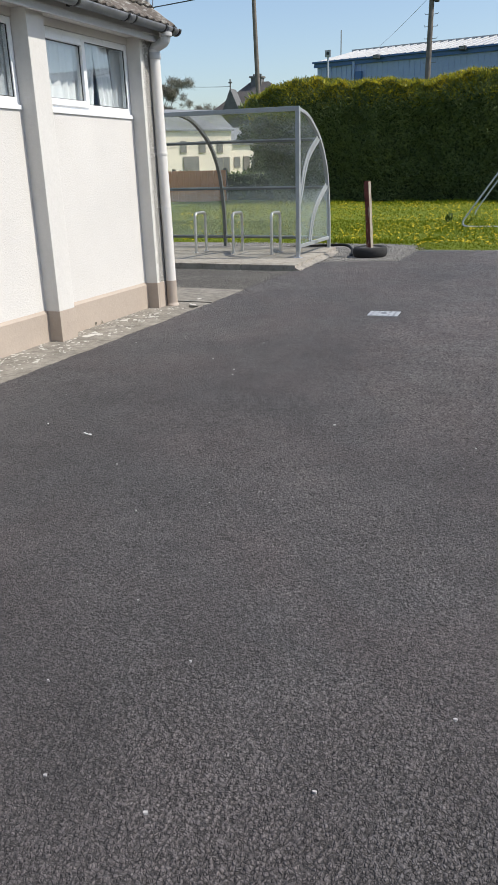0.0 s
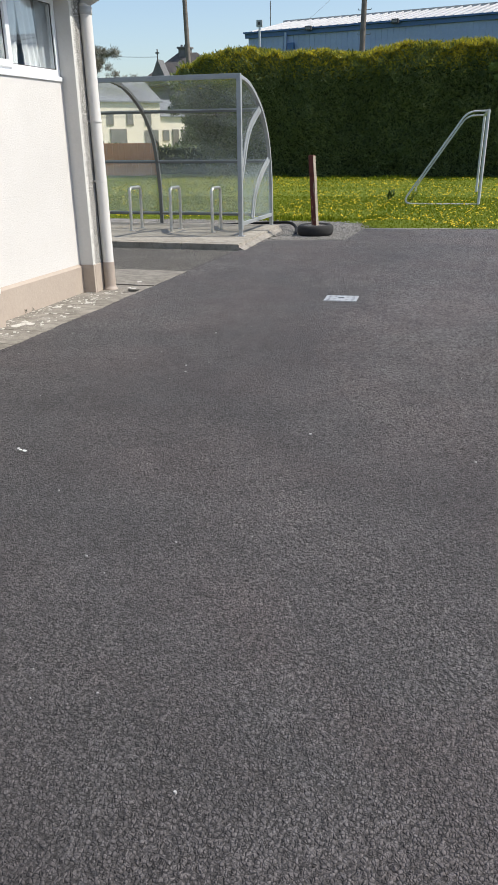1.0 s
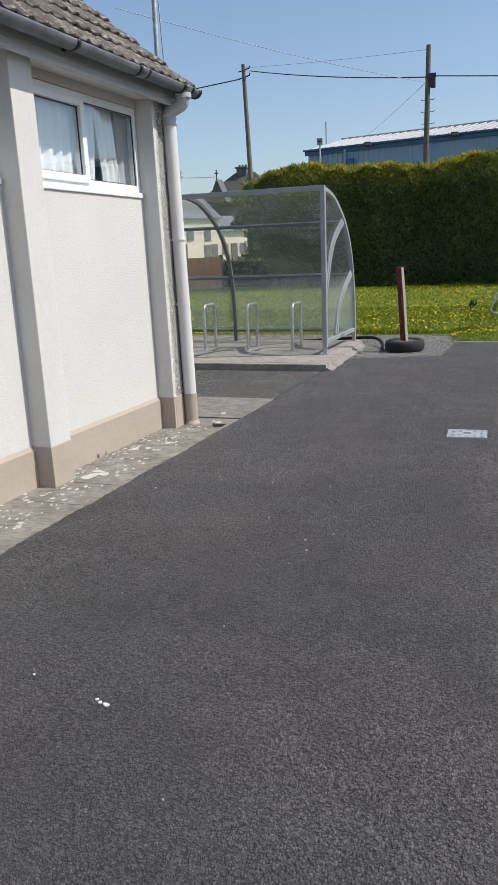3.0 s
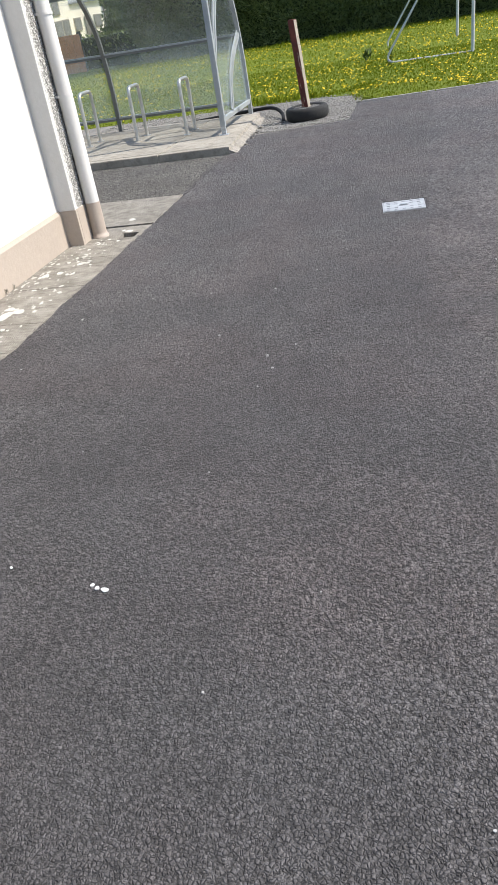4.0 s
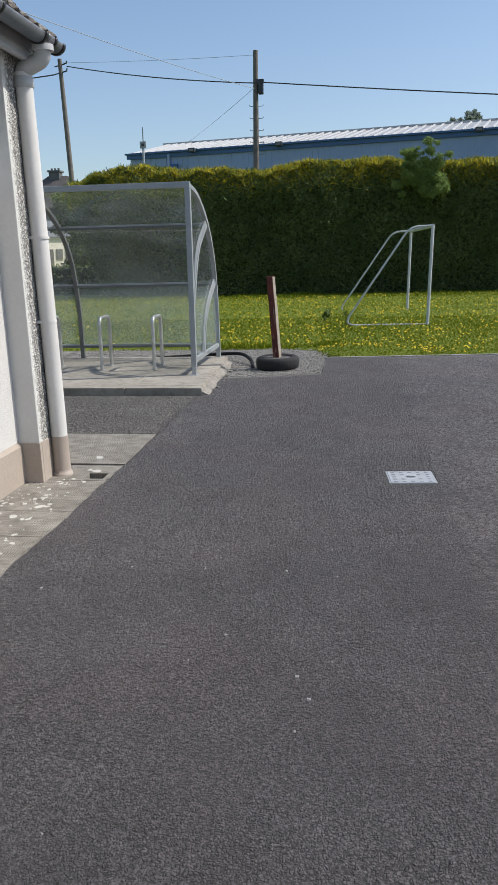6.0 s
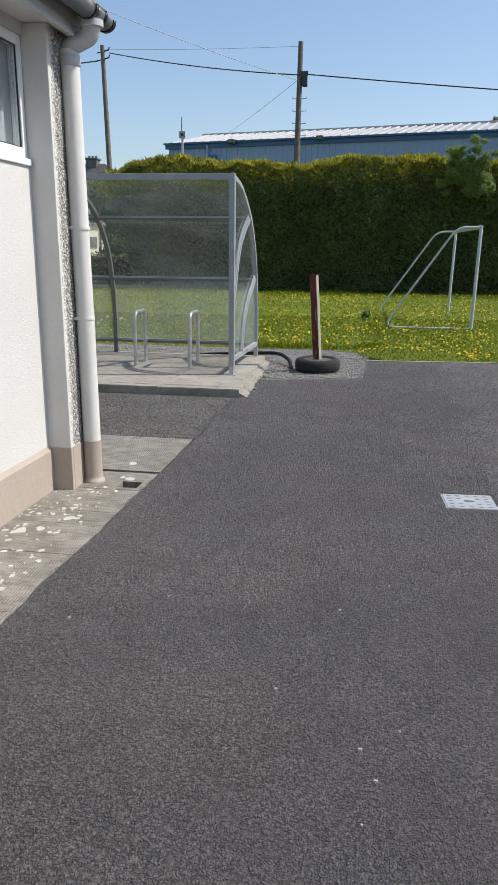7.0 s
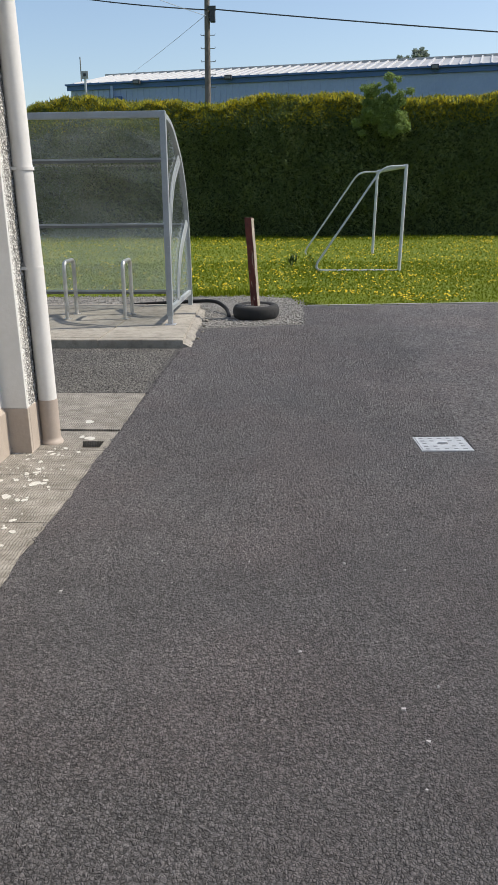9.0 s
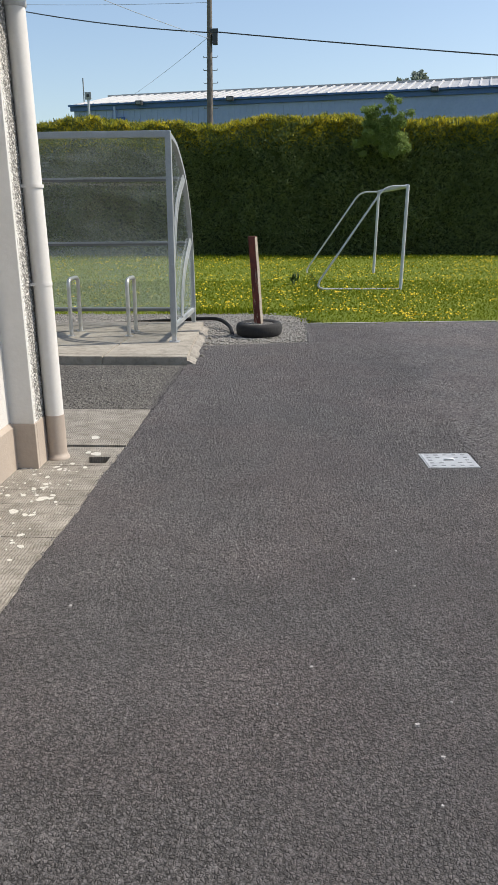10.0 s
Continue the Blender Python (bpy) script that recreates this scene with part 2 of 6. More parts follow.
def steel_material(name, a, b, rough):
    n = Nodes(name)
    f = n.ramp(n.noise(14, 5, 0.6), 0.35, 0.65)
    g = n.ramp(n.cells(60), 0.2, 0.7)
    c = n.mix(f, a, b)
    c = n.mix(n.math("MULTIPLY", g, 0.25), c, tuple(v * 0.7 for v in a))
    return n.done(c, n.ramp(f, 0, 1, rough, rough + 0.16), 0.75, n.bump(n.noise(60, 3), 0.08, 0.004))


M["galv"] = steel_material("galvanised steel", (0.44, 0.46, 0.48), (0.60, 0.62, 0.64), 0.42)
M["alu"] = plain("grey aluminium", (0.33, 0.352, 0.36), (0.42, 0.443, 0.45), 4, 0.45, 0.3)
M["alu_dark"] = plain("darker grey aluminium", (0.13, 0.135, 0.132), (0.20, 0.205, 0.20), 4, 0.5, 0.3)
M["stand"] = steel_material("brushed stainless steel", (0.52, 0.51, 0.49), (0.66, 0.65, 0.63), 0.3)
M["goal"] = plain("white painted tube", (0.46, 0.47, 0.48), (0.60, 0.61, 0.62), 9, 0.42, 0.0, 0.1, 70)


def sheet_material():
    """Clear plastic sheet, slightly hazed by weather, with sunlit haze painted on low down."""
    n = Nodes("weathered clear sheet")
    clear = n.node("ShaderNodeBsdfTransparent")
    clear.inputs["Color"].default_value = (0.965, 0.97, 0.96, 1)
    haze = n.node("ShaderNodeBsdfDiffuse")
    haze.inputs["Color"].default_value = (0.61, 0.70, 0.695, 1)
    thru = n.node("ShaderNodeBsdfTranslucent")
    thru.inputs["Color"].default_value = (0.61, 0.70, 0.695, 1)
    both = n.node("ShaderNodeMixShader", Fac=0.45)
    n.link(haze.outputs[0], both.inputs[1])
    n.link(thru.outputs[0], both.inputs[2])
    dirt_haze = n.math("ADD", n.ramp(n.noise(1.1, 4, 0.55, (1, 1, 1), 0.5), 0.36, 0.66, 0.018, 0.040), n.ramp(n.noise(3.5, 3, 0.5, (0.3, 1, 1.6), 0.6), 0.46, 0.70, 0.0, 0.035))
    xyz = n.node("ShaderNodeSeparateXYZ")
    n.link(n.pos, xyz.inputs[0])
    # haze of scattered sunlight on the lower panels, put in by height
    dirt_haze = n.math("ADD", dirt_haze, n.ramp(xyz.outputs["Z"], 1.16, 1.02, 0.0, 0.11))
    dirt_haze = n.math("ADD", dirt_haze, n.ramp(n.noise(9, 5, 0.75, (1, 1, 0.5), 1.2), 0.66, 0.78, 0.0, 0.08))
    m1 = n.node("ShaderNodeMixShader")
    n.link(dirt_haze, m1.inputs[0])
    n.link(clear.outputs[0], m1.inputs[1])
    n.link(both.outputs[0], m1.inputs[2])
    gloss = n.node("ShaderNodeBsdfGlossy", Roughness=0.08)
    gloss.inputs["Color"].default_value = (0.9, 0.9, 0.9, 1)
    fres = n.facing(0.035, 0.32)
    m2 = n.node("ShaderNodeMixShader")
    n.link(fres, m2.inputs[0])
    n.link(m1.outputs[0], m2.inputs[1])
    n.link(gloss.outputs[0], m2.inputs[2])
    n.link(m2.outputs[0], n.out.inputs["Surface"])
    return n.m


M["sheet"] = sheet_material()


def glass_material():
    n = Nodes("window glass")
    clear = n.node("ShaderNodeBsdfTransparent")
    clear.inputs["Color"].default_value = (0.95, 0.97, 0.97, 1)
    gloss = n.node("ShaderNodeBsdfGlossy", Roughness=0.01)
    fres = n.facing(0.12, 0.8)
    m2 = n.node("ShaderNodeMixShader")
    n.link(fres, m2.inputs[0])
    n.link(clear.outputs[0], m2.inputs[1])
    n.link(gloss.outputs[0], m2.inputs[2])
    n.link(m2.outputs[0], n.out.inputs["Surface"])
    return n.m


M["glass"] = glass_material()
M["curtain"] = plain("pale curtain cloth", (0.80, 0.81, 0.82), (0.88, 0.89, 0.89), 4, 0.9, 0, 0.3, 220)
M["curtain_dark"] = plain("grey blue blind cloth", (0.46, 0.485, 0.51), (0.56, 0.585, 0.61), 4, 0.9, 0, 0.3, 220)
M["inside"] = plain("inside wall paint", (0.66, 0.65, 0.61), (0.74, 0.73, 0.69), 2, 0.9)
M["inside_floor"] = plain("inside floor", (0.16, 0.13, 0.1), (0.22, 0.18, 0.14), 3, 0.7)


def lawn_material():
    n = Nodes("lawn soil and turf")
    c = n.mix(n.ramp(n.noise(0.8, 5), 0.3, 0.7), (0.115, 0.155, 0.015), (0.18, 0.21, 0.022))
    c = n.mix(n.math("MULTIPLY", n.ramp(n.noise(30, 4), 0.4, 0.7), 0.45), c, (0.07, 0.11, 0.012))
    return n.done(c, 0.95, 0.0, n.bump(n.noise(45, 4), 1.0, 0.03), 0.2)


def leaf_material(name, a, b, c2, rough=0.55, thin=0.25, spec=0.3):
    n = Nodes(name)
    r = n.random(True)
    c = n.mix(r, a, b)
    c = n.mix(n.ramp(n.noise(1.3, 4), 0.42, 0.66), c, c2)
    n.done(c, rough, 0.0, None, spec)
    t = n.node("ShaderNodeBsdfTranslucent")
    n.link(c, t.inputs["Color"])
    mx = n.node("ShaderNodeMixShader", Fac=thin)
    n.link(n.bsdf.outputs[0], mx.inputs[1])
    n.link(t.outputs[0], mx.inputs[2])
    n.link(mx.outputs[0], n.out.inputs["Surface"])
    return n.m


M["lawn"] = lawn_material()
M["grass"] = leaf_material("grass blades", (0.098, 0.142, 0.008), (0.232, 0.262, 0.020), (0.150, 0.188, 0.011), 0.7, 0.25, 0.06)
M["dandelion"] = leaf_material("dandelion heads", (0.80, 0.56, 0.01), (0.88, 0.68, 0.03), (0.84, 0.62, 0.02), 0.6, 0.1)
# near-black greens that paint the shade inside the hedges
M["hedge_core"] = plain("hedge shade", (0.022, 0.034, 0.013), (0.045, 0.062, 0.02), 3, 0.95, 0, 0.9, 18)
M["hedge"] = leaf_material("conifer sprays", (0.075, 0.110, 0.040), (0.24, 0.285, 0.105), (0.115, 0.155, 0.055), 0.6, 0.25)
M["gold"] = leaf_material("golden conifer sprays", (0.40, 0.36, 0.035), (0.68, 0.56, 0.05), (0.27, 0.29, 0.04), 0.6, 0.4)
M["bush"] = leaf_material("fresh green leaves", (0.13, 0.195, 0.055), (0.34, 0.44, 0.13), (0.19, 0.26, 0.075), 0.5, 0.35)
# distance haze is put into these pale greyed greens
M["far_leaf"] = leaf_material("far tree leaves", (0.22, 0.26, 0.23), (0.36, 0.40, 0.34), (0.28, 0.32, 0.27), 0.6, 0.2)
M["twig"] = plain("bare twigs", (0.15, 0.145, 0.115), (0.25, 0.24, 0.19), 3, 0.9)
M["bark"] = plain("bark", (0.07, 0.055, 0.04), (0.13, 0.10, 0.08), 6, 0.9, 0, 0.8, 30)
M["pole"] = plain("weathered pole timber", (0.11, 0.095, 0.08), (0.21, 0.185, 0.16), 5, 0.85, 0, 0.6, 30)
M["cable"] = plain("black cable", (0.03, 0.032, 0.036), (0.04, 0.043, 0.048), 5, 0.6)
M["cable_thin"] = plain("thin grey cable", (0.30, 0.33, 0.37), (0.38, 0.41, 0.45), 5, 0.6)
M["rubber"] = plain("tyre rubber", (0.011, 0.011, 0.011), (0.024, 0.023, 0.022), 12, 0.85, 0, 0.4, 60)
M["hose"] = plain("black hose", (0.010, 0.010, 0.010), (0.018, 0.018, 0.018), 10, 0.7, 0, 0.3, 60, 0.25)


def post_material():
    n = Nodes("flaking red painted timber")
    flake = n.ramp(n.noise(13, 5, 0.7, (1, 1, 0.25)), 0.56, 0.62)
    c = n.mix(n.ramp(n.noise(8, 4), 0.3, 0.7), (0.075, 0.022, 0.018), (0.17, 0.042, 0.03))
    c = n.mix(flake, c, (0.33, 0.27, 0.21))
    return n.done(c, 0.75, 0.0, n.bump(n.noise(50, 4, 0.6, (1, 1, 0.15)), 0.6, 0.006), 0.35)


M["post"] = post_material()
M["wood"] = plain("bare grey timber", (0.30, 0.25, 0.19), (0.44, 0.38, 0.30), 9, 0.85, 0, 0.5, 60)
M["soil"] = plain("dark soil", (0.03, 0.027, 0.023), (0.06, 0.054, 0.046), 20, 0.95, 0, 0.8, 60)
M["stone"] = plain("limestone chippings", (0.15, 0.142, 0.130), (0.39, 0.373, 0.343), 40, 0.9, 0, 0.4, 90)
M["gravel_bed"] = plain("gravel bed", (0.11, 0.10, 0.085), (0.27, 0.255, 0.23), 5, 0.95, 0, 1.0, 60)
M["rubble"] = concrete_material("broken concrete", (0.20, 0.185, 0.16), (0.36, 0.33, 0.285), (0.09, 0.08, 0.065))
M["cover"] = plain("pale galvanised cover", (0.31, 0.325, 0.34), (0.43, 0.45, 0.465), 12, 0.6, 0.2, 0.2, 80)
M["dark_metal"] = plain("dark stud", (0.15, 0.16, 0.17), (0.22, 0.23, 0.24), 10, 0.6)
M["iron"] = plain("rusty iron", (0.05, 0.04, 0.035), (0.10, 0.075, 0.06), 14, 0.8)
M["lichen"] = plain("white lichen", (0.44, 0.42, 0.375), (0.60, 0.58, 0.525), 60, 0.95, 0, 0.5, 120)
M["litter"] = plain("white paper", (0.62, 0.62, 0.61), (0.74, 0.74, 0.73), 20, 0.8)
M["chip"] = plain("pale stone chip", (0.26, 0.25, 0.245), (0.46, 0.45, 0.44), 90, 0.85)
M["weed"] = leaf_material("weeds", (0.03, 0.06, 0.012), (0.06, 0.10, 0.02), (0.05, 0.08, 0.02))
M["blue"] = plain("blue steel cladding", (0.27, 0.36, 0.54), (0.33, 0.425, 0.61), 0.8, 0.5, 0.0)
M["blue_dark"] = plain("dark blue trim", (0.04, 0.11, 0.27), (0.06, 0.14, 0.32), 1.2, 0.45)
M["shed_roof"] = plain("pale grey sheet roof", (0.33, 0.335, 0.335), (0.46, 0.46, 0.455), 0.7, 0.5, 0.1)
M["shed_rib"] = plain("white roof rib", (0.50, 0.50, 0.495), (0.58, 0.58, 0.575), 2, 0.5)
M["lamp_dark"] = plain("dark lamp housing", (0.03, 0.033, 0.04), (0.05, 0.055, 0.06), 4, 0.5)
M["house"] = plain("cream house paint", (0.86, 0.765, 0.64), (0.91, 0.83, 0.71), 0.4, 0.85)
M["house_glass"] = plain("dark window pane", (0.16, 0.16, 0.155), (0.26, 0.25, 0.235), 1, 0.2)
M["slate"] = plain("blue grey slate", (0.17, 0.18, 0.19), (0.26, 0.27, 0.28), 2.5, 0.6, 0, 0.4, 6)
M["door"] = plain("grey brown door", (0.16, 0.14, 0.12), (0.2, 0.18, 0.15), 2, 0.5)
M["stone_wall"] = plain("grey church stone", (0.10, 0.102, 0.105), (0.16, 0.162, 0.165), 1.5, 0.9, 0, 0.4, 8)
M["terracotta"] = plain("red brown boards", (0.62, 0.27, 0.14), (0.76, 0.36, 0.20), 3, 0.8)
M["church_roof"] = plain("dark brown slate", (0.075, 0.066, 0.062), (0.13, 0.115, 0.105), 2.5, 0.7, 0, 0.4, 6)
M["field"] = plain("far grass", (0.07, 0.11, 0.025), (0.12, 0.16, 0.04), 0.05, 0.95)


# ---------- mesh helpers ----------
def quad_box(bm, x0, x1, y0, y1, z0, z1, bevel=0.0, m=None):
    r = bmesh.ops.create_cube(bm, size=1.0)
    v = r["verts"]
    bmesh.ops.scale(bm, vec=(x1 - x0, y1 - y0, z1 - z0), verts=v)
    bmesh.ops.translate(bm, vec=((x0 + x1) / 2, (y0 + y1) / 2, (z0 + z1) / 2), verts=v)
    if m is not None:
        bmesh.ops.transform(bm, matrix=m, verts=v)
    if bevel:
        es = list({e for f in {f for w in v for f in w.link_faces} for e in f.edges})
        bmesh.ops.bevel(bm, geom=es, offset=bevel, segments=2, affect="EDGES", profile=0.6)
    return bm


def box(x0, x1, y0, y1, z0, z1, bevel=0.0):
    return quad_box(bmesh.new(), x0, x1, y0, y1, z0, z1, bevel)


def tube(bm, pts, r, seg=12, caps=True, flat=1.0):
    """A round bar along points; r may be one radius or one for each point."""
    pts = [Vector(p) for p in pts]
    rs = r if isinstance(r, (list, tuple)) else [r] * len(pts)
    rings, side = [], None
    for i, p in enumerate(pts):
        d = (pts[min(i + 1, len(pts) - 1)] - pts[max(i - 1, 0)]).normalized()
        if side is None:
            side = d.cross(Vector((0, 0, 1)) if abs(d.z) < 0.9 else Vector((0, 1, 0))).normalized()
        side = (side - d * side.dot(d)).normalized()
        up = d.cross(side)
        rings.append([bm.verts.new(p + rs[i] * (math.cos(a) * side + flat * math.sin(a) * up)) for a in (2 * math.pi * k / seg for k in range(seg))])
    for a, b in zip(rings, rings[1:]):
        for k in range(seg):
            f = bm.faces.new((a[k], a[(k + 1) % seg], b[(k + 1) % seg], b[k]))
            f.smooth = True
    if caps:
        bm.faces.new([bm.verts.new(v.co) for v in rings[0][::-1]])
        bm.faces.new([bm.verts.new(v.co) for v in rings[-1]])
    return bm


def bend(pts, radius, steps=6):
    """Rounds the corners of a polyline."""
    pts = [Vector(p) for p in pts]
    out = [pts[0]]
    for a, b, c in zip(pts, pts[1:], pts[2:]):
        u, w = (a - b), (c - b)
        k = min(radius, u.length * 0.45, w.length * 0.45)
        p, q = b + u.normalized() * k, b + w.normalized() * k
        out += [(1 - s) ** 2 * p + 2 * s * (1 - s) * b + s * s * q for s in (i / steps for i in range(steps + 1))]
    return out + [pts[-1]]


def prism(bm, outline, z0, z1):
    """A flat plate from an outline in x and y."""
    lo = [bm.verts.new((x, y, z0)) for x, y in outline]
    hi = [bm.verts.new((x, y, z1)) for x, y in outline]
    n = len(lo)
    bm.faces.new(hi)
    bm.faces.new(lo[::-1])
    for i in range(n):
        bm.faces.new((lo[i], lo[(i + 1) % n], hi[(i + 1) % n], hi[i]))
    bmesh.ops.recalc_face_normals(bm, faces=bm.faces)
    return bm


def mesh_of(name, bm, material):
    me = bpy.data.meshes.new(name)
    bm.to_mesh(me)
    bm.free()
    me.materials.append(material)
    return me


def part(name, bm, material, parent, label=""):
    ob = new(name, mesh_of(name, bm, material))
    ob.parent = parent
    return tagged(ob, label)


def thing(name, bm, material, label, category, group="", kind=""):
    return tagged(new(name, mesh_of(name, bm, material)), label, category, group, kind)


def base(name, label, category, at=(0, 0, 0), group="", kind=""):
    ob = new(name)
    ob.location = at
    ob.empty_display_size = 0.1
    return tagged(ob, label, category, group, kind)


def raw(name, verts, faces, material, parent=None):
    """One mesh from arrays of corners."""
    me = bpy.data.meshes.new(name)
    me.from_pydata(verts, [], faces)
    me.materials.append(material)
    ob = new(name, me)
    ob.parent = parent
    return ob


def blades(name, foot, tip, width, material, parent=None, seed=1):
    """Many slim pointed leaves from arrays of feet and tips."""
    rng = np.random.default_rng(seed)
    n = len(foot)
    d = tip - foot
    s = np.cross(d, rng.normal(size=(n, 3)))
    s /= np.linalg.norm(s, axis=1)[:, None] + 1e-9
    w = np.asarray(width).reshape(-1, 1) * np.ones((n, 1))
    midp = foot + d * 0.45
    verts = np.stack([foot, midp + s * w, tip, midp - s * w], 1).reshape(-1, 3)
    idx = np.arange(n * 4).reshape(-1, 4)
    return raw(name, verts.tolist(), idx.tolist(), material, parent)


# ---------- ground, yard, lawn ----------
def ragged(points, step=0.12, amount=0.012, seed=3):
    """An outline with a worn edge."""
    rng = random.Random(seed)
    out = []
    for (x0, y0), (x1, y1) in zip(points, points[1:] + points[:1]):
        length = math.hypot(x1 - x0, y1 - y0)
        n = max(1, int(length / step)) if length < 14 else 1
        for i in range(n):
            k = i / n
            j = amount if 0 < i else 0.0
            out.append((x0 + (x1 - x0) * k + rng.uniform(-j, j), y0 + (y1 - y0) * k + rng.uniform(-j, j)))
    return out


def lawn_start(x):
    if x > 1.7:
        return 6.76 + 0.108 * (x - 1.7)
    return 6.76 + 1.2 * min(1.0, (1.7 - x) / 0.25)


def lawn_height(x, y):
    k = max(0.0, y - lawn_start(x))
    z = 0.135 * (1 - math.exp(-k / 2.0)) + 0.0055 * k
    return z + 0.02 * noise.noise((x * 0.6, y * 0.6, 0)) * min(1, k)


thing("ground", quad_box(bmesh.new(), -1500, 1500, -1500, 1500, -0.9, -0.10), M["field"], "flat green farmland reaching the horizon", "ground", kind="structure")
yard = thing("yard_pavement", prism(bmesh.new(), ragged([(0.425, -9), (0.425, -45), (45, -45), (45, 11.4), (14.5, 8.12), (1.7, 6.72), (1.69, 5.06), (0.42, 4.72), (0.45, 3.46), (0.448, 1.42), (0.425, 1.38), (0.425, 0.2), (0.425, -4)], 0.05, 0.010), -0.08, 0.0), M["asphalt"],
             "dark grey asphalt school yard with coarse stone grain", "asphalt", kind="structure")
old_pavement = thing("old_pavement", prism(bmesh.new(), [(-9, 1.408), (0.52, 1.408), (0.52, 3.47), (-9, 3.47)], -0.08, -0.004), M["old_asphalt"], "older lighter asphalt strip between path and bicycle shelter", "asphalt", kind="structure")


def open_yard(gx, gy):
    """1 on the yard as far as the walk sees it, clear of its edges and of the inspection cover."""
    lawn = np.where(gx > 1.72, 6.70 + 0.108 * (gx - 1.7), 4.70 + 0.268 * (gx - 0.42))
    ragged_edge = 0.437 + 0.011 * np.sin(gy * 23 + 2 * np.sin(gy * 9)) + 0.007 * np.sin(gy * 71)
    border = np.minimum((gx - ragged_edge) / 0.014, (4.75 - gx) / 0.3)
    border = np.minimum(border, np.minimum((gy + 7.5) / 0.1, (lawn - gy) / 0.05))
    cover_gap = np.maximum(np.abs(gx - 2.565), np.abs(gy - 0.126)) - 0.163
    return np.clip(np.minimum(border, cover_gap / 0.012), 0, 1)


def old_strip(gx, gy):
    return np.clip(np.minimum(np.minimum(gx + 3.4, 0.43 - gx) / 0.06, np.minimum(gy - 1.43, 3.45 - gy) / 0.06), 0, 1)


def yard_grid():
    """Rows and columns over the seen yard, closest together beside the walk."""
    ys = [-7.5]
    while ys[-1] < 7.1:
        ys.append(ys[-1] + 0.0053 + 0.0095 * min(1.0, max(0.0, (ys[-1] + 2.4) / 4.5)))
    ys = np.array(ys)
    back = np.maximum(0.0, -2.0 - ys)
    left = np.maximum(0.40, 0.72 * (back - 1.5))
    mid = np.minimum(2.75 + 0.42 * back, 4.4)
    u = np.concatenate([np.linspace(0, 1, 470, endpoint=False), np.linspace(1, 2, 140)])
    gx = np.where(u[None] < 1, left[:, None] + (mid - left)[:, None] * u[None], mid[:, None] + (4.75 - mid)[:, None] * (u[None] - 1))
    return gx, np.repeat(ys[:, None], len(u), 1)


def even_grid(x0, x1, y0, y1, step):
    return np.meshgrid(np.arange(x0, x1, step), np.arange(y0, y1, step))


def stone_relief(grid, cell, amp, spread, zone, z0, mat, parent, seed):
    """The open stony texture of asphalt, flattening out at the borders of its zone."""
    rng = np.random.default_rng(seed)
    gx, gy = grid
    dx, dy = np.gradient(gx, axis=1), np.gradient(gy, axis=0)
    sparse = np.clip((np.maximum(dx, dy) - 0.005) / 0.006, 0, 1.3)
    gx, gy = gx + rng.uniform(-0.3, 0.3, gx.shape) * dx, gy + rng.uniform(-0.3, 0.3, gy.shape) * dy
    x0, x1, y0, y1 = gx.min(), gx.max(), gy.min(), gy.max()
    nx, ny = int((x1 - x0) / cell) + 4, int((y1 - y0) / cell) + 4
    cx, cy = rng.uniform(0, 1, (ny, nx)), rng.uniform(0, 1, (ny, nx))
    size, lift = rng.uniform(spread[0], spread[1], (ny, nx)), rng.uniform(0.1, 1.0, (ny, nx)) ** 1.3
    u, v = (gx - x0) / cell + 1, (gy - y0) / cell + 1
    iu, iv = np.floor(u).astype(int), np.floor(v).astype(int)
    h = np.zeros_like(gx)
    for a in (-1, 0, 1):
        for b in (-1, 0, 1):
            p, q = np.clip(iu + a, 0, nx - 1), np.clip(iv + b, 0, ny - 1)
            d2 = ((u - p - cx[q, p]) ** 2 + (v - q - cy[q, p]) ** 2) / size[q, p] ** 2
            h = np.maximum(h, (0.4 + 0.6 * lift[q, p]) * np.sqrt(np.clip(1 - d2, 0, 1)))
    k = zone(gx, gy)
    worn = 0.85 + 0.12 * np.sin(gx * 2.1 + 1.3 * np.sin(gy * 1.1)) + 0.10 * np.sin(gy * 3.7 + 2.0 * np.sin(gx * 1.7 + 1)) + 0.06 * np.sin(gx * 9.1 + gy * 7.3)
    h = h * worn
    gz = z0 - 0.003 + 0.0045 * np.minimum(1, k * 3) + amp * h * k * (1 + 0.50 * sparse)
    verts = np.stack([gx, gy, gz], -1).reshape(-1, 3)
    idx = np.arange(gx.size).reshape(gx.shape)
    quads = np.stack([idx[:-1, :-1], idx[:-1, 1:], idx[1:, 1:], idx[1:, :-1]], -1).reshape(-1, 4)
    quads = quads[k.ravel()[quads].max(1) > 0]
    used, quads = np.unique(quads, return_inverse=True)
    verts, quads = verts[used], quads.reshape(-1, 4)
    me = bpy.data.meshes.new("asphalt_grain")
    me.vertices.add(len(verts))
    me.vertices.foreach_set("co", verts.ravel().astype(np.float32))
    me.loops.add(quads.size)
    me.loops.foreach_set("vertex_index", quads.ravel().astype(np.int32))
    me.polygons.add(len(quads))
    me.polygons.foreach_set("loop_start", np.arange(0, quads.size, 4, dtype=np.int32))
    me.update(calc_edges=True)
    me.materials.append(mat)
    ob = new("asphalt_grain", me)
    ob.parent = parent
    tagged(ob, "coarse open stone texture of the asphalt", kind="stuff")


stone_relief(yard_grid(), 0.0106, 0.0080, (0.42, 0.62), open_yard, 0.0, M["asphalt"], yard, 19)
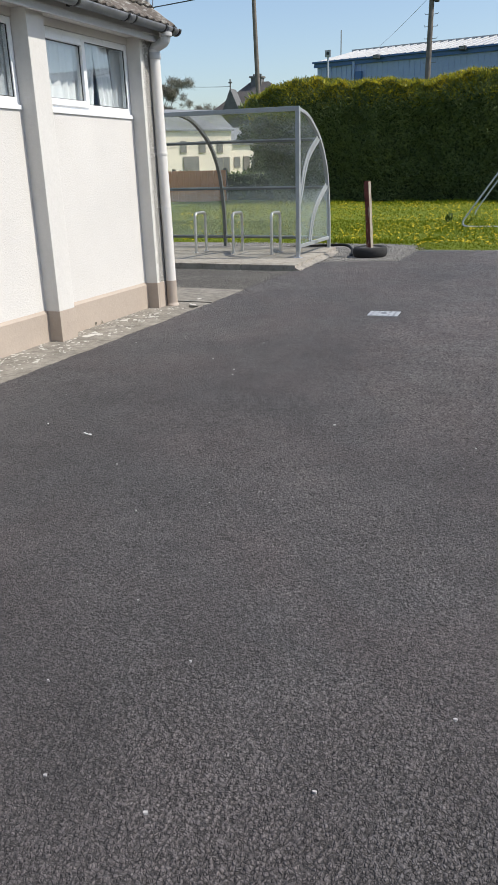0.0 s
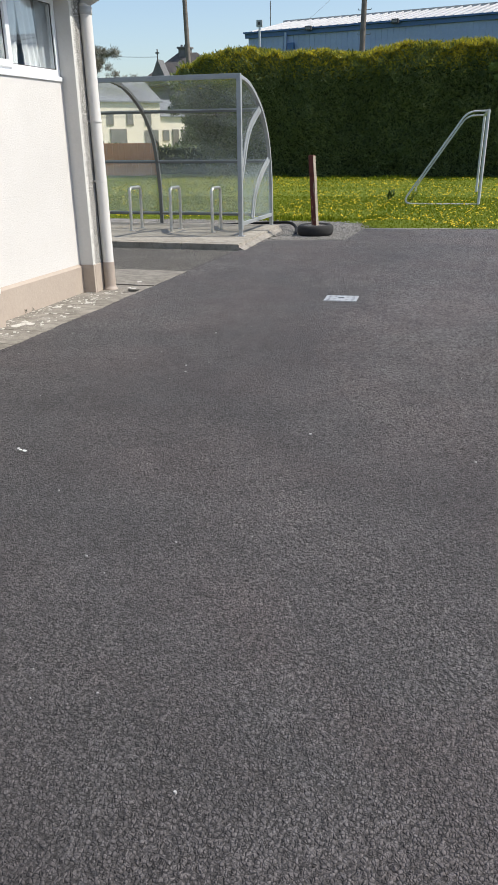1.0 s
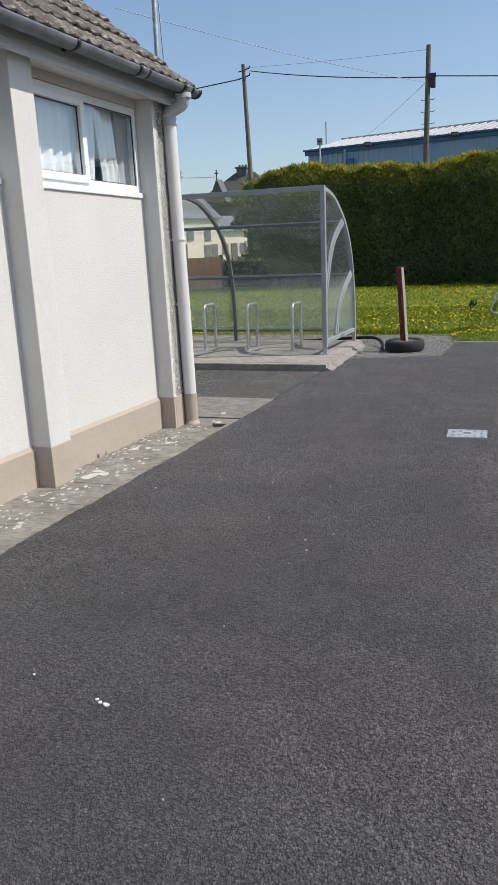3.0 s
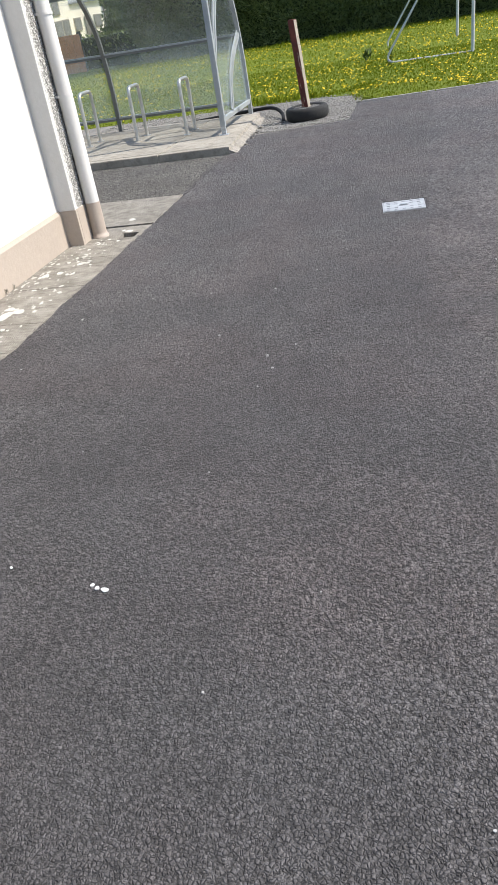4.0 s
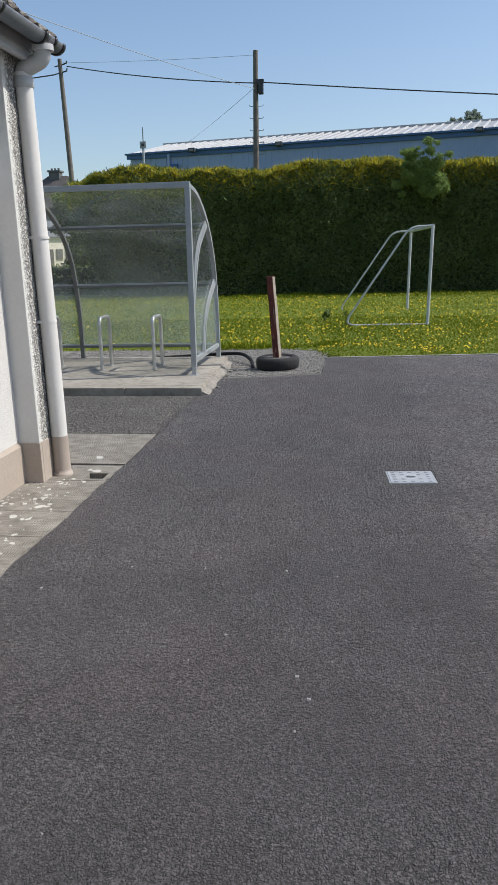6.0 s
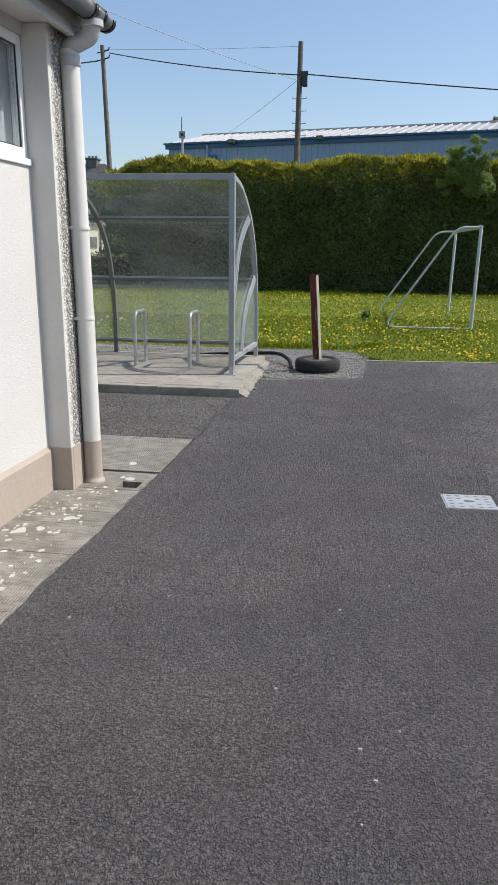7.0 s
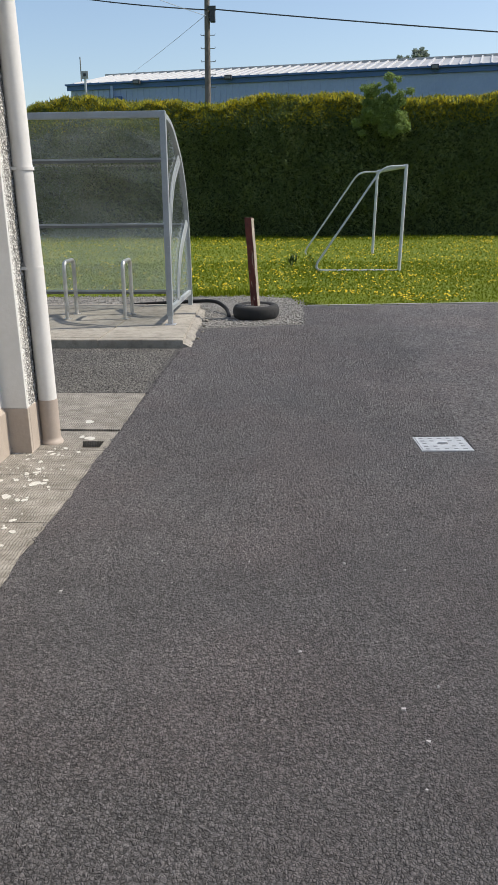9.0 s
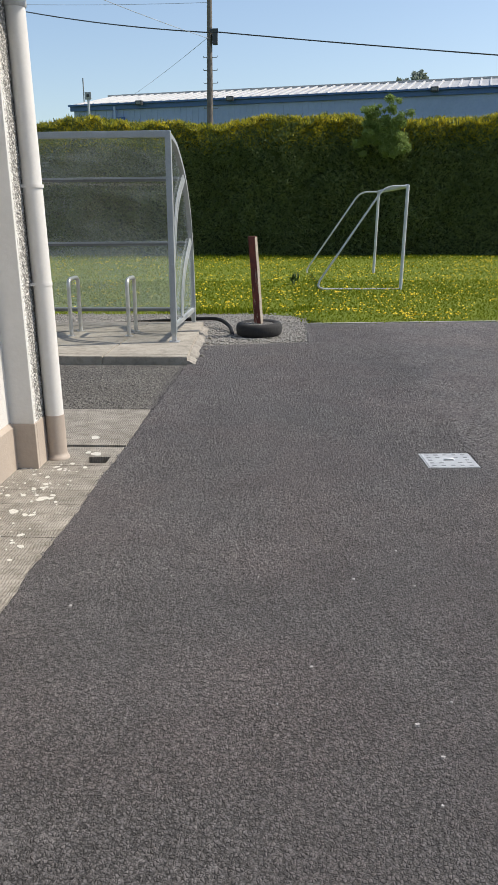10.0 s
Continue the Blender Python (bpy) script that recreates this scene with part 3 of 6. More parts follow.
stone_relief(even_grid(-3.4, 0.44, 1.42, 3.46, 0.0110), 0.0220, 0.0100, (0.38, 0.58), old_strip, -0.004, M["old_asphalt"], old_pavement, 21)


def lawn_sheet():
    xs = [-70, -45, -30, -22, -16] + [-12 + 0.5 * i for i in range(64)] + [22, 30, 45, 70]
    rows = 60
    verts, faces = [], []
    for j in range(rows + 1):
        for x in xs:
            s = lawn_start(x)
            y = s + (140 - s) * (j / rows) ** 2.6
            verts.append((x, y, lawn_height(x, y) - (0.012 if j == 0 else 0.0)))
    w = len(xs)
    for j in range(rows):
        for i in range(w - 1):
            a = j * w + i
            faces.append((a, a + 1, a + w + 1, a + w))
    ob = raw("lawn", verts, faces, M["lawn"])
    for p in ob.data.polygons:
        p.use_smooth = True
    return tagged(ob, "green lawn full of dandelions behind the yard", "lawn", kind="structure")


lawn_sheet()


def grass():
    rng = np.random.default_rng(5)
    feet, tips, wid = [], [], []
    for n, ymax, hi in ((80000, 12.5, 0.030), (60000, 23.0, 0.040)):
        x = rng.uniform(-9.5, 11, n)
        y = rng.uniform(6.6, ymax, n)
        ok = y > np.array([lawn_start(v) for v in x]) + rng.normal(0, 0.05, n)
        x, y = x[ok], y[ok]
        z = np.array([lawn_height(a, b) for a, b in zip(x, y)]) - 0.006
        f = np.stack([x, y, z], 1)
        lean = rng.normal(0, 0.55, (len(x), 2))
        h = hi * rng.uniform(0.45, 1.3, len(x))
        tall = rng.random(len(x)) < 0.03
        h[tall] *= 1.8
        feet.append(f)
        tips.append(f + np.stack([lean[:, 0] * h, lean[:, 1] * h, h], 1))
        wid.append(rng.uniform(0.005, 0.010, len(x)))
    # taller tufts under the hedge and round the gravel
    n = 6000
    cx = np.concatenate([rng.uniform(-9, 11, 5000), rng.uniform(-0.6, 1.9, 1000)])
    cy = np.concatenate([rng.uniform(19.6, 22.2, 5000), rng.normal(8.1, 0.12, 1000)])
    f = np.stack([cx, cy, [lawn_height(a, b) for a, b in zip(cx, cy)]], 1)
    h = rng.uniform(0.08, 0.22, n) * np.where(cy < 12, 0.35, 0.45) * np.where(np.sin(cx * 3.1) + np.sin(cx * 1.3 + 2) > 0.2, 1.3, 0.6)
    feet.append(f)
    tips.append(f + np.stack([rng.normal(0, 0.4, n) * h, rng.normal(0, 0.4, n) * h, h], 1))
    wid.append(rng.uniform(0.008, 0.016, n))
    ob = blades("grass", np.concatenate(feet), np.concatenate(tips), np.concatenate(wid), M["grass"], None, 6)
    tagged(ob, "short rough grass blades of the lawn", "grass", kind="stuff")


grass()


def dandelions():
    rng = np.random.default_rng(9)
    bm_v, bm_f = [], []
    n = 5000
    xs, ys = rng.uniform(-7.5, 10, n), 6.75 + 14.5 * rng.random(n) ** 1.15
    clumps = [(2.05, 7.25, 0.30, 110), (2.3, 7.5, 0.3, 60), (3.4, 7.25, 0.25, 40), (4.6, 7.5, 0.3, 40), (0.3, 8.4, 0.25, 30), (1.2, 10.5, 0.4, 26), (0.75, 9.6, 0.3, 22), (4.2, 7.35, 0.35, 22), (-0.2, 8.6, 0.2, 16), (3.3, 9.0, 0.5, 24)]
    for cx, cy, r, k in clumps:
        xs = np.concatenate([xs, rng.normal(cx, r, k)])
        ys = np.concatenate([ys, rng.normal(cy, r, k)])
    for x, y in zip(xs, ys):
        if y < lawn_start(x) + 0.04 or noise.noise((x * 0.5, y * 0.5, 7)) < -0.28:
            continue
        z = lawn_height(x, y) + rng.uniform(0.022, 0.05)
        r = rng.uniform(0.011, 0.021)
        tx, ty = rng.normal(0, 0.35, 2)
        k0 = len(bm_v)
        bm_v.append((x, y, z + r * 0.55))
        for i in range(7):
            a = 6.2832 * i / 7
            ca, sa = math.cos(a) * r, math.sin(a) * r
            bm_v.append((x + ca, y + sa, z + tx * ca + ty * sa))
        bm_v.append((x, y, z - r * 0.4))
        for i in range(7):
            a, b = k0 + 1 + i, k0 + 1 + (i + 1) % 7
            bm_f.append((k0, a, b))
            bm_f.append((k0 + 8, b, a))
    tagged(raw("dandelions", bm_v, bm_f, M["dandelion"]), "yellow dandelion flowers scattered in the lawn", "flowers", kind="stuff")


dandelions()

# narrow concrete edging between asphalt and lawn
edging = base("edging_kerb", "narrow pale concrete edging between asphalt and lawn", "kerb", (1.72, 6.74, 0), kind="structure")
for i in range(14):
    x0, x1 = 1.72 + 0.915 * i, 1.72 + 0.915 * i + 0.908
    m = Matrix.Translation((x0, 6.725 + 0.108 * (x0 - 1.7), 0)) @ Matrix.Rotation(math.atan(0.108), 4, "Z")
    bm = quad_box(bmesh.new(), 0, 0.908, 0.0, 0.045, -0.1, 0.014, 0.005, m)
    ob = part("kerb_block", bm, M["kerb"], edging)
    ob.matrix_parent_inverse = edging.matrix_basis.inverted()


# ---------- school building ----------
WX, FX = -0.14, 0.008               # wall face, pilaster face
PIER = [-0.15] + [-2.09 - 1.985 * i for i in range(6)]
SILL, HEAD, TOP = 2.033, 2.752, 2.82
Y0, Y1 = -12.2, 0.20
wall = bmesh.new()
quad_box(wall, WX - 0.28, WX, Y0, Y1, -0.1, SILL)
quad_box(wall, WX - 0.28, WX, Y0, Y1, HEAD, 2.95)
for i, y in enumerate(PIER):
    quad_box(wall, WX - 0.28, WX, y + 0.002, (y + 0.248) if i else Y1 - 0.002, SILL, HEAD)
wall_front = thing("wall_front", wall, M["render"], "white rendered school wall with high windows and pilasters", "wall", kind="structure")
for i, y in enumerate(PIER):
    wide = 0.25 if i else 0.03
    part("pilaster", box(WX - 0.01, FX, y, y + wide, 0.288, TOP, 0.006), M["smooth"], wall_front, "smooth cream painted pilaster")
    part("plinth", box(WX - 0.01, FX + 0.004, y - 0.004, y + wide + (0.004 if i else 0.0), -0.05, 0.289, 0.004), M["plinth"], wall_front, "beige painted pilaster base")
    if i:
        far = PIER[i - 1]
        bm = bmesh.new()
        ya, yb = y + wide + 0.004, far - 0.004
        pr = [(WX - 0.01, -0.05), (WX + 0.022, -0.05), (WX + 0.022, 0.268), (WX + 0.001, 0.296), (WX - 0.01, 0.296)]
        a = [bm.verts.new((px, ya, pz)) for px, pz in pr]
        b = [bm.verts.new((px, yb, pz)) for px, pz in pr]
        for k in range(5):
            bm.faces.new((a[k], b[k], b[(k + 1) % 5], a[(k + 1) % 5]))
        bm.faces.new(a)
        bm.faces.new(b[::-1])
        bmesh.ops.recalc_face_normals(bm, faces=bm.faces)
        part("plinth", bm, M["plinth"], wall_front, "beige painted plinth with splayed top")
rough = bmesh.new()
quad_box(rough, WX - 0.01, FX - 0.002, PIER[0] + 0.028, Y1, 0.28, TOP)
bmesh.ops.subdivide_edges(rough, edges=rough.edges[:], cuts=46, use_grid_fill=True)
for v in rough.verts:
    v.co += Vector((noise.noise(v.co * 38), noise.noise(v.co * 45 + Vector((9, 0, 0))), 0)) * 0.0078
part("roughcast_strip", rough, M["roughcast"], wall_front, "grimy white pebbledash strip at the corner, pipe shade in its colour")
part("plinth", box(WX - 0.01, FX + 0.003, PIER[0] + 0.034, Y1, -0.05, 0.2885, 0.004), M["plinth"], wall_front, "beige painted corner base")
shell = bmesh.new()
quad_box(shell, -8.2, -7.9, Y0, Y1, -0.1, 2.95)
quad_box(shell, -7.9, WX - 0.28, Y0, Y0 + 0.28, -0.1, 2.95)
quad_box(shell, -7.9, WX - 0.28, Y1 - 0.28, Y1 - 0.003, -0.1, 2.95)
gab = [(WX - 0.02, 2.95), (-8.15, 2.95), (-4.1, 6.0)]
for ya, yb in ((Y0, Y0 + 0.25), (Y1 - 0.25, Y1 - 0.003)):
    a = [shell.verts.new((px, ya, pz)) for px, pz in gab]
    b = [shell.verts.new((px, yb, pz)) for px, pz in gab]
    shell.faces.new(a)
    shell.faces.new(b[::-1])
    for k in range(3):
        shell.faces.new((a[k], b[k], b[(k + 1) % 3], a[(k + 1) % 3]))
gable = thing("wall_gable", shell, M["render"], "plain rendered gable and rear walls of the school", "wall", kind="structure")
thing("floor_inside", box(-7.9, WX - 0.28, Y0 + 0.28, Y1 - 0.28, -0.1, 0.15), M["inside_floor"], "dark classroom floor behind the windows", "floor", kind="structure")
thing("ceiling", box(-7.9, WX - 0.28, Y0 + 0.28, Y1 - 0.28, 2.86, 2.94), M["inside"], "plain classroom ceiling", "ceiling", kind="structure")
thing("wall_inside", box(-4.2, -4.05, Y0 + 0.28, Y1 - 0.28, 0.15, 2.86), M["inside"], "plain grey inner classroom wall", "wall", kind="structure")


def wave_cloth(y0, y1, z0, z1, x, amp, waves, seed, slant=0.0):
    """A hanging cloth with pleats."""
    bm = bmesh.new()
    rng = random.Random(seed)
    n = waves * 8
    ph = rng.uniform(0, 6)
    front, backs = [], []
    for zz in (z0, (z0 + z1) / 2, z1):
        ra, rb = [], []
        for i in range(n + 1):
            y = y0 + (y1 - y0) * i / n + slant * (zz - z0) / (z1 - z0)
            d = amp * math.sin(6.2832 * i / 8 + ph + 0.6 * math.sin(i * 0.31)) * (1.0 - 0.25 * (zz - z0) / (z1 - z0))
            ra.append(bm.verts.new((x + d, y, zz)))
            rb.append(bm.verts.new((x + d - 0.006, y, zz)))
        front.append(ra)
        backs.append(rb)
    for rows, flip in ((front, False), (backs, True)):
        for a, b in zip(rows, rows[1:]):
            for i in range(n):
                q = (a[i], a[i + 1], b[i + 1], b[i])
                f = bm.faces.new(q[::-1] if flip else q)
                f.smooth = True
    return bm


def window(n, y0, y1):
    """A white plastic window: an opening sash beside a fixed light."""
    w = base("window_%d" % n, "white plastic window with an opening sash and a fixed light, pale curtains behind", "window", (WX, (y0 + y1) / 2, SILL), kind="structure")
    inv = w.matrix_basis.inverted()
    mid = y0 + 0.49 * (y1 - y0)

    def add(name, bm, mat, parent=w, label=""):
        ob = part(name, bm, mat, parent, label)
        if parent is w:
            ob.matrix_parent_inverse = inv
        return ob

    f = bmesh.new()
    xa, xb = WX - 0.075, WX - 0.012
    quad_box(f, xa, xb, y0 + 0.002, y0 + 0.055, SILL + 0.03, HEAD - 0.002, 0.006)
    quad_box(f, xa, xb, y1 - 0.055, y1 - 0.002, SILL + 0.03, HEAD - 0.002, 0.006)
    quad_box(f, xa, xb, y0 + 0.055, y1 - 0.055, HEAD - 0.06, HEAD - 0.002, 0.006)
    quad_box(f, xa, xb, y0 + 0.055, y1 - 0.055, SILL + 0.03, SILL + 0.095, 0.006)
    quad_box(f, xa, xb, mid - 0.03, mid + 0.03, SILL + 0.095, HEAD - 0.06, 0.006)
    frame_ob = add("window_frame", f, M["upvc"])
    add("window_sill", box(WX - 0.1, WX + 0.016, y0 + 0.002, y1 - 0.012, SILL - 0.006, SILL + 0.034, 0.006), M["upvc"])
    s = bmesh.new()
    sa, sb = WX - 0.06, WX + 0.006
    ya, yb, za, zb = y0 + 0.04, mid + 0.022, SILL + 0.062, HEAD - 0.045
    quad_box(s, sa, sb, ya, ya + 0.06, za, zb, 0.008)
    quad_box(s, sa, sb, yb - 0.06, yb, za, zb, 0.008)
    quad_box(s, sa, sb, ya + 0.06, yb - 0.06, za, za + 0.06, 0.008)
    quad_box(s, sa, sb, ya + 0.06, yb - 0.06, zb - 0.06, zb, 0.008)
    sash = add("sash", s, M["upvc"])
    g1 = part("pane", box(WX - 0.035, WX - 0.027, ya + 0.055, yb - 0.055, za + 0.055, zb - 0.055), M["glass"], sash)
    g2 = add("pane", box(WX - 0.045, WX - 0.037, mid + 0.028, y1 - 0.053, SILL + 0.093, HEAD - 0.058), M["glass"])
    gk = bmesh.new()
    for (p, q, r, t_) in ((ya + 0.06, yb - 0.06, za + 0.06, zb - 0.06), (mid + 0.03, y1 - 0.055, SILL + 0.095, HEAD - 0.06)):
        for b in ((p, q, r, r + 0.007), (p, q, t_ - 0.007, t_), (p, p + 0.007, r, t_), (q - 0.007, q, r, t_)):
            quad_box(gk, WX - 0.03, WX - 0.022, *b)
    add("gasket", gk, M["clip"], label="black rubber gasket")
    for g in (g1, g2):
        g.visible_shadow = False
    return w


leaning = [wall_front, gable]
bays = [(PIER[i] + 0.25, PIER[i - 1]) for i in range(1, 6)]
for i, (a, b) in enumerate(bays):
    leaning.append(window(i + 1, a, b))
    ya, yb = a, b
    mid = ya + 0.49 * (yb - ya)
    cx = WX - 0.10
    for (p, q, mt, wv, amp, slant, lab) in (
            (ya - 0.03, mid + 0.05, "curtain", 7, 0.020, 0.02, "pale sheer curtain drawn across the opening sash"),
            # added cloth that stands in for the pale sky reflection in this pane
            (mid + 0.04, mid + 0.24, "curtain", 2, 0.015, 0.14, "pale cloth standing in for the sky reflection in the fixed light"),
            (mid + 0.40, mid + 0.68, "curtain", 3, 0.018, -0.12, "pale pleated curtain gathered inside the window"),
            (yb - 0.24, yb + 0.06, "curtain_dark", 3, 0.02, 0.0, "grey blue curtain gathered at the window jamb")):
        leaning.append(thing("curtain", wave_cloth(p, q, 1.85, 2.80, cx, amp, wv, i * 7 + wv, slant), M[mt], lab, "curtain", group="classroom curtains"))

# eaves: soffit, fascia, roof tiles
soffit = thing("soffit", box(WX - 0.05, 0.075, Y0, Y1 + 0.02, 2.822, 2.836), M["soffit"], "painted soffit board under the eaves", "trim", kind="structure")
fas = bmesh.new()
quad_box(fas, 0.077, 0.099, Y0, Y1 + 0.03, 2.80, 2.955, 0.004)
quad_box(fas, 0.070, 0.112, Y0, Y1 + 0.03, 2.785, 2.81, 0.006)
quad_box(fas, 0.096, 0.106, Y0, Y1 + 0.03, 2.85, 2.862, 0.003)
fascia = thing("fascia", fas, M["fascia"], "grey painted timber fascia board with a bottom bead", "trim", kind="structure")

PITCH = radians(38)
EAVE = Vector((0.15, 0, 2.935))
UP = Vector((-math.cos(PITCH), 0, math.sin(PITCH)))
NRM = Vector((math.sin(PITCH), 0, math.cos(PITCH)))
deck = bmesh.new()
for side in (1, -1):
    pts = [EAVE - NRM * 0.01, EAVE + UP * 5.4 - NRM * 0.01]
    if side < 0:
        pts = [Vector((-8.2 - p.x, 0, p.z)) for p in pts]
    a = [deck.verts.new((p.x, y, p.z + dz)) for p in pts for y in (Y0 - 0.1, Y1 + 0.02) for dz in (0, -0.05)]
    for q in ((0, 2, 6, 4), (1, 5, 7, 3), (0, 1, 3, 2), (4, 6, 7, 5), (0, 4, 5, 1), (2, 3, 7, 6)):
        deck.faces.new([a[k] for k in q])
bmesh.ops.recalc_face_normals(deck, faces=deck.faces)
roof = thing("roof", deck, M["tile"], "weathered brown concrete tile roof with grey lichen", "roof", kind="structure")


def tile_mesh():
    """One profiled concrete tile: two rolls across its width."""
    bm = bmesh.new()
    W, Ln, T = 0.31, 0.40, 0.016
    nx = 12
    rows = []
    for s, dz in ((0.0, 0.0), (0.03, 0.004), (Ln, 0.0)):
        top = []
        for i in range(nx + 1):
            u = i / nx
            h = 0.020 * (0.5 - 0.5 * math.cos(4 * math.pi * u)) ** 2.0
            top.append(bm.verts.new((s, u * W, h + T + dz - 0.03 * s / Ln)))
        rows.append(top)
    low = [bm.verts.new((0.0, v.co.y, v.co.z - T)) for v in rows[0]]
    lowb = [bm.verts.new((Ln, v.co.y, v.co.z - T)) for v in rows[-1]]
    for a, b in zip([low] + rows, rows):
        for i in range(nx):
            f = bm.faces.new((a[i], b[i], b[i + 1], a[i + 1]))
            f.smooth = a is not low
    bm.faces.new([low[-1], rows[0][-1], rows[1][-1], rows[2][-1], lowb[-1]])
    bm.faces.new([lowb[0], rows[2][0], rows[1][0], rows[0][0], low[0]])
    bmesh.ops.recalc_face_normals(bm, faces=bm.faces)
    return mesh_of("roof_tile", bm, M["tile"])


TILE = tile_mesh()
rng = random.Random(4)
basis = Matrix((UP, Vector((0, 1, 0)), NRM)).transposed().to_4x4()
for row in range(12):
    for col in range(14):
        ob = new("roof_tile", TILE)
        ob.parent = roof
        p = EAVE + UP * (0.335 * row - 0.045) + NRM * (0.026 + rng.uniform(-0.004, 0.004)) + Vector((0, Y1 + 0.07 - 0.312 * (col + 1) + rng.uniform(-0.004, 0.004), 0))
        ob.matrix_basis = Matrix.Translation(p) @ basis @ Matrix.Rotation(rng.uniform(-0.012, 0.012), 4, "Z")
mo = bmesh.new()
for k in range(60):
    c = EAVE + UP * (0.07 * k) + NRM * 0.0 + Vector((0, Y1 + 0.035 + rng.uniform(-0.01, 0.01), 0))
    quad_box(mo, -0.045, 0.045, -0.025, 0.03, -0.03, 0.03 + rng.uniform(0, 0.012), 0.008, Matrix.Translation(c) @ basis)
part("verge_mortar", mo, M["mortar"], roof, "lumpy grey verge mortar")


# gutter and downpipe
def half_round(bm, x, z, r, y0, y1, t=0.004, seg=14):
    prof = [(x + r * math.cos(a), z + r * math.sin(a)) for a in (math.pi + math.pi * k / seg for k in range(seg + 1))]
    inn = [(x + (r - t) * math.cos(a), z + (r - t) * math.sin(a)) for a in (2 * math.pi - math.pi * k / seg for k in range(seg + 1))]
    loop = prof + inn
    a = [bm.verts.new((p, y0, q)) for p, q in loop]
    b = [bm.verts.new((p, y1, q)) for p, q in loop]
    n = len(loop)
    for k in range(n):
        f = bm.faces.new((a[k], a[(k + 1) % n], b[(k + 1) % n], b[k]))
        f.smooth = True
    h = len(prof)
    for side in (a, b):
        for k in range(h - 1):
            bm.faces.new((side[k], side[k + 1], side[n - 2 - k], side[n - 1 - k]))
    bmesh.ops.recalc_face_normals(bm, faces=bm.faces)
    return bm


GX, GZ = 0.172, 2.925
gut = thing("gutter", half_round(bmesh.new(), GX, GZ, 0.060, Y0, 0.30), M["gutter"], "grey half-round plastic gutter with black joint clips along the eaves", "gutter")
for yy in (-0.80, -0.66, -0.02, 0.14, -2.6, -2.74, -4.6, -6.6):
    part("joint_clip", half_round(bmesh.new(), GX, GZ + 0.004, 0.069, yy - 0.016, yy + 0.016, 0.008), M["clip"], gut, "black joint clip")
for yy in (-0.73, 0.06, -2.67):
    part("union", half_round(bmesh.new(), GX, GZ + 0.002, 0.066, yy - 0.055, yy + 0.055, 0.006), M["gutter"], gut)
for yy in (-1.66, -3.5, -5.4):
    br = half_round(bmesh.new(), GX, GZ + 0.002, 0.066, yy - 0.02, yy + 0.02, 0.006)
    quad_box(br, 0.1, GX - 0.055, yy - 0.018, yy + 0.018, GZ - 0.06, GZ + 0.02, 0.003)
    part("bracket", br, M["clip"], gut, "dark gutter bracket")
cap = half_round(bmesh.new(), GX, GZ + 0.002, 0.067, 0.27, 0.312, 0.007)
quad_box(cap, GX - 0.05, GX + 0.05, 0.304, 0.312, GZ - 0.045, GZ)
part("stop_end", cap, M["clip"], gut, "black stop end")

PX, PY = 0.064, 0.085
down = base("downpipe", "cream painted round downpipe with a grey swan neck and brown base", "downpipe", (PX, PY, 0))
dinv = down.matrix_basis.inverted()


def dp(name, bm, mat, label=""):
    ob = part(name, bm, mat, down, label)
    ob.matrix_parent_inverse = dinv


dp("shaft", tube(bmesh.new(), [(PX, PY, 0.292), (PX, PY, 1.0), (PX - 0.008, PY, 2.0), (PX - 0.012, PY, 2.72)], 0.058, 24), M["pipe"])
dp("pipe_foot", tube(bmesh.new(), [(PX, PY, 0.0), (PX, PY, 0.022), (PX, PY, 0.024), (PX, PY, 0.05), (PX, PY, 0.294)], [0.074, 0.072, 0.065, 0.0605, 0.0605], 24), M["pipe_base"], "brown painted pipe foot")
for zz in (1.675, 1.108):
    c = tube(bmesh.new(), [(PX, PY, zz - 0.009), (PX, PY, zz + 0.009)], 0.0605, 24)
    quad_box(c, FX - 0.004, PX, PY - 0.055, PY - 0.035, zz - 0.009, zz + 0.009)
    dp("pipe_clip", c, M["pipe"])
leaning += [soffit, fascia, down]
for ob in leaning:
    # the old front leans back a little from the plumb line
    for p in (ob, *ob.children_recursive):
        if p.data:
            for v in p.data.vertices:
                v.co.x -= 0.0185 * (v.co.z - 0.5)
dp("swan_neck", tube(bmesh.new(), bend([(PX - 0.052, PY, 2.66), (PX - 0.053, PY, 2.735), (GX - 0.012, PY - 0.02, 2.79), (GX, PY - 0.03, 2.875)], 0.05), 0.054, 22), M["elbow"], "pale grey plastic swan neck")
dp("socket", tube(bmesh.new(), [(PX - 0.051, PY, 2.625), (PX - 0.051, PY, 2.63), (PX - 0.052, PY, 2.69), (PX - 0.052, PY, 2.695)], [0.060, 0.066, 0.066, 0.056], 22), M["elbow"], "pale grey plastic pipe socket")
dp("collar", tube(bmesh.new(), [(GX, PY - 0.03, 2.835), (GX, PY - 0.03, 2.872)], 0.068, 22), M["elbow"], "pale grey plastic collar")


# concrete path along the wall
path = base("path", "weathered tamped concrete path along the foot of the wall", "path", (0.2, -1, 0), kind="structure")
pinv = path.matrix_basis.inverted()
rng = random.Random(11)


def pp(bm):
    ob = part("path_section", bm, M["path"], path)
    ob.matrix_parent_inverse = pinv


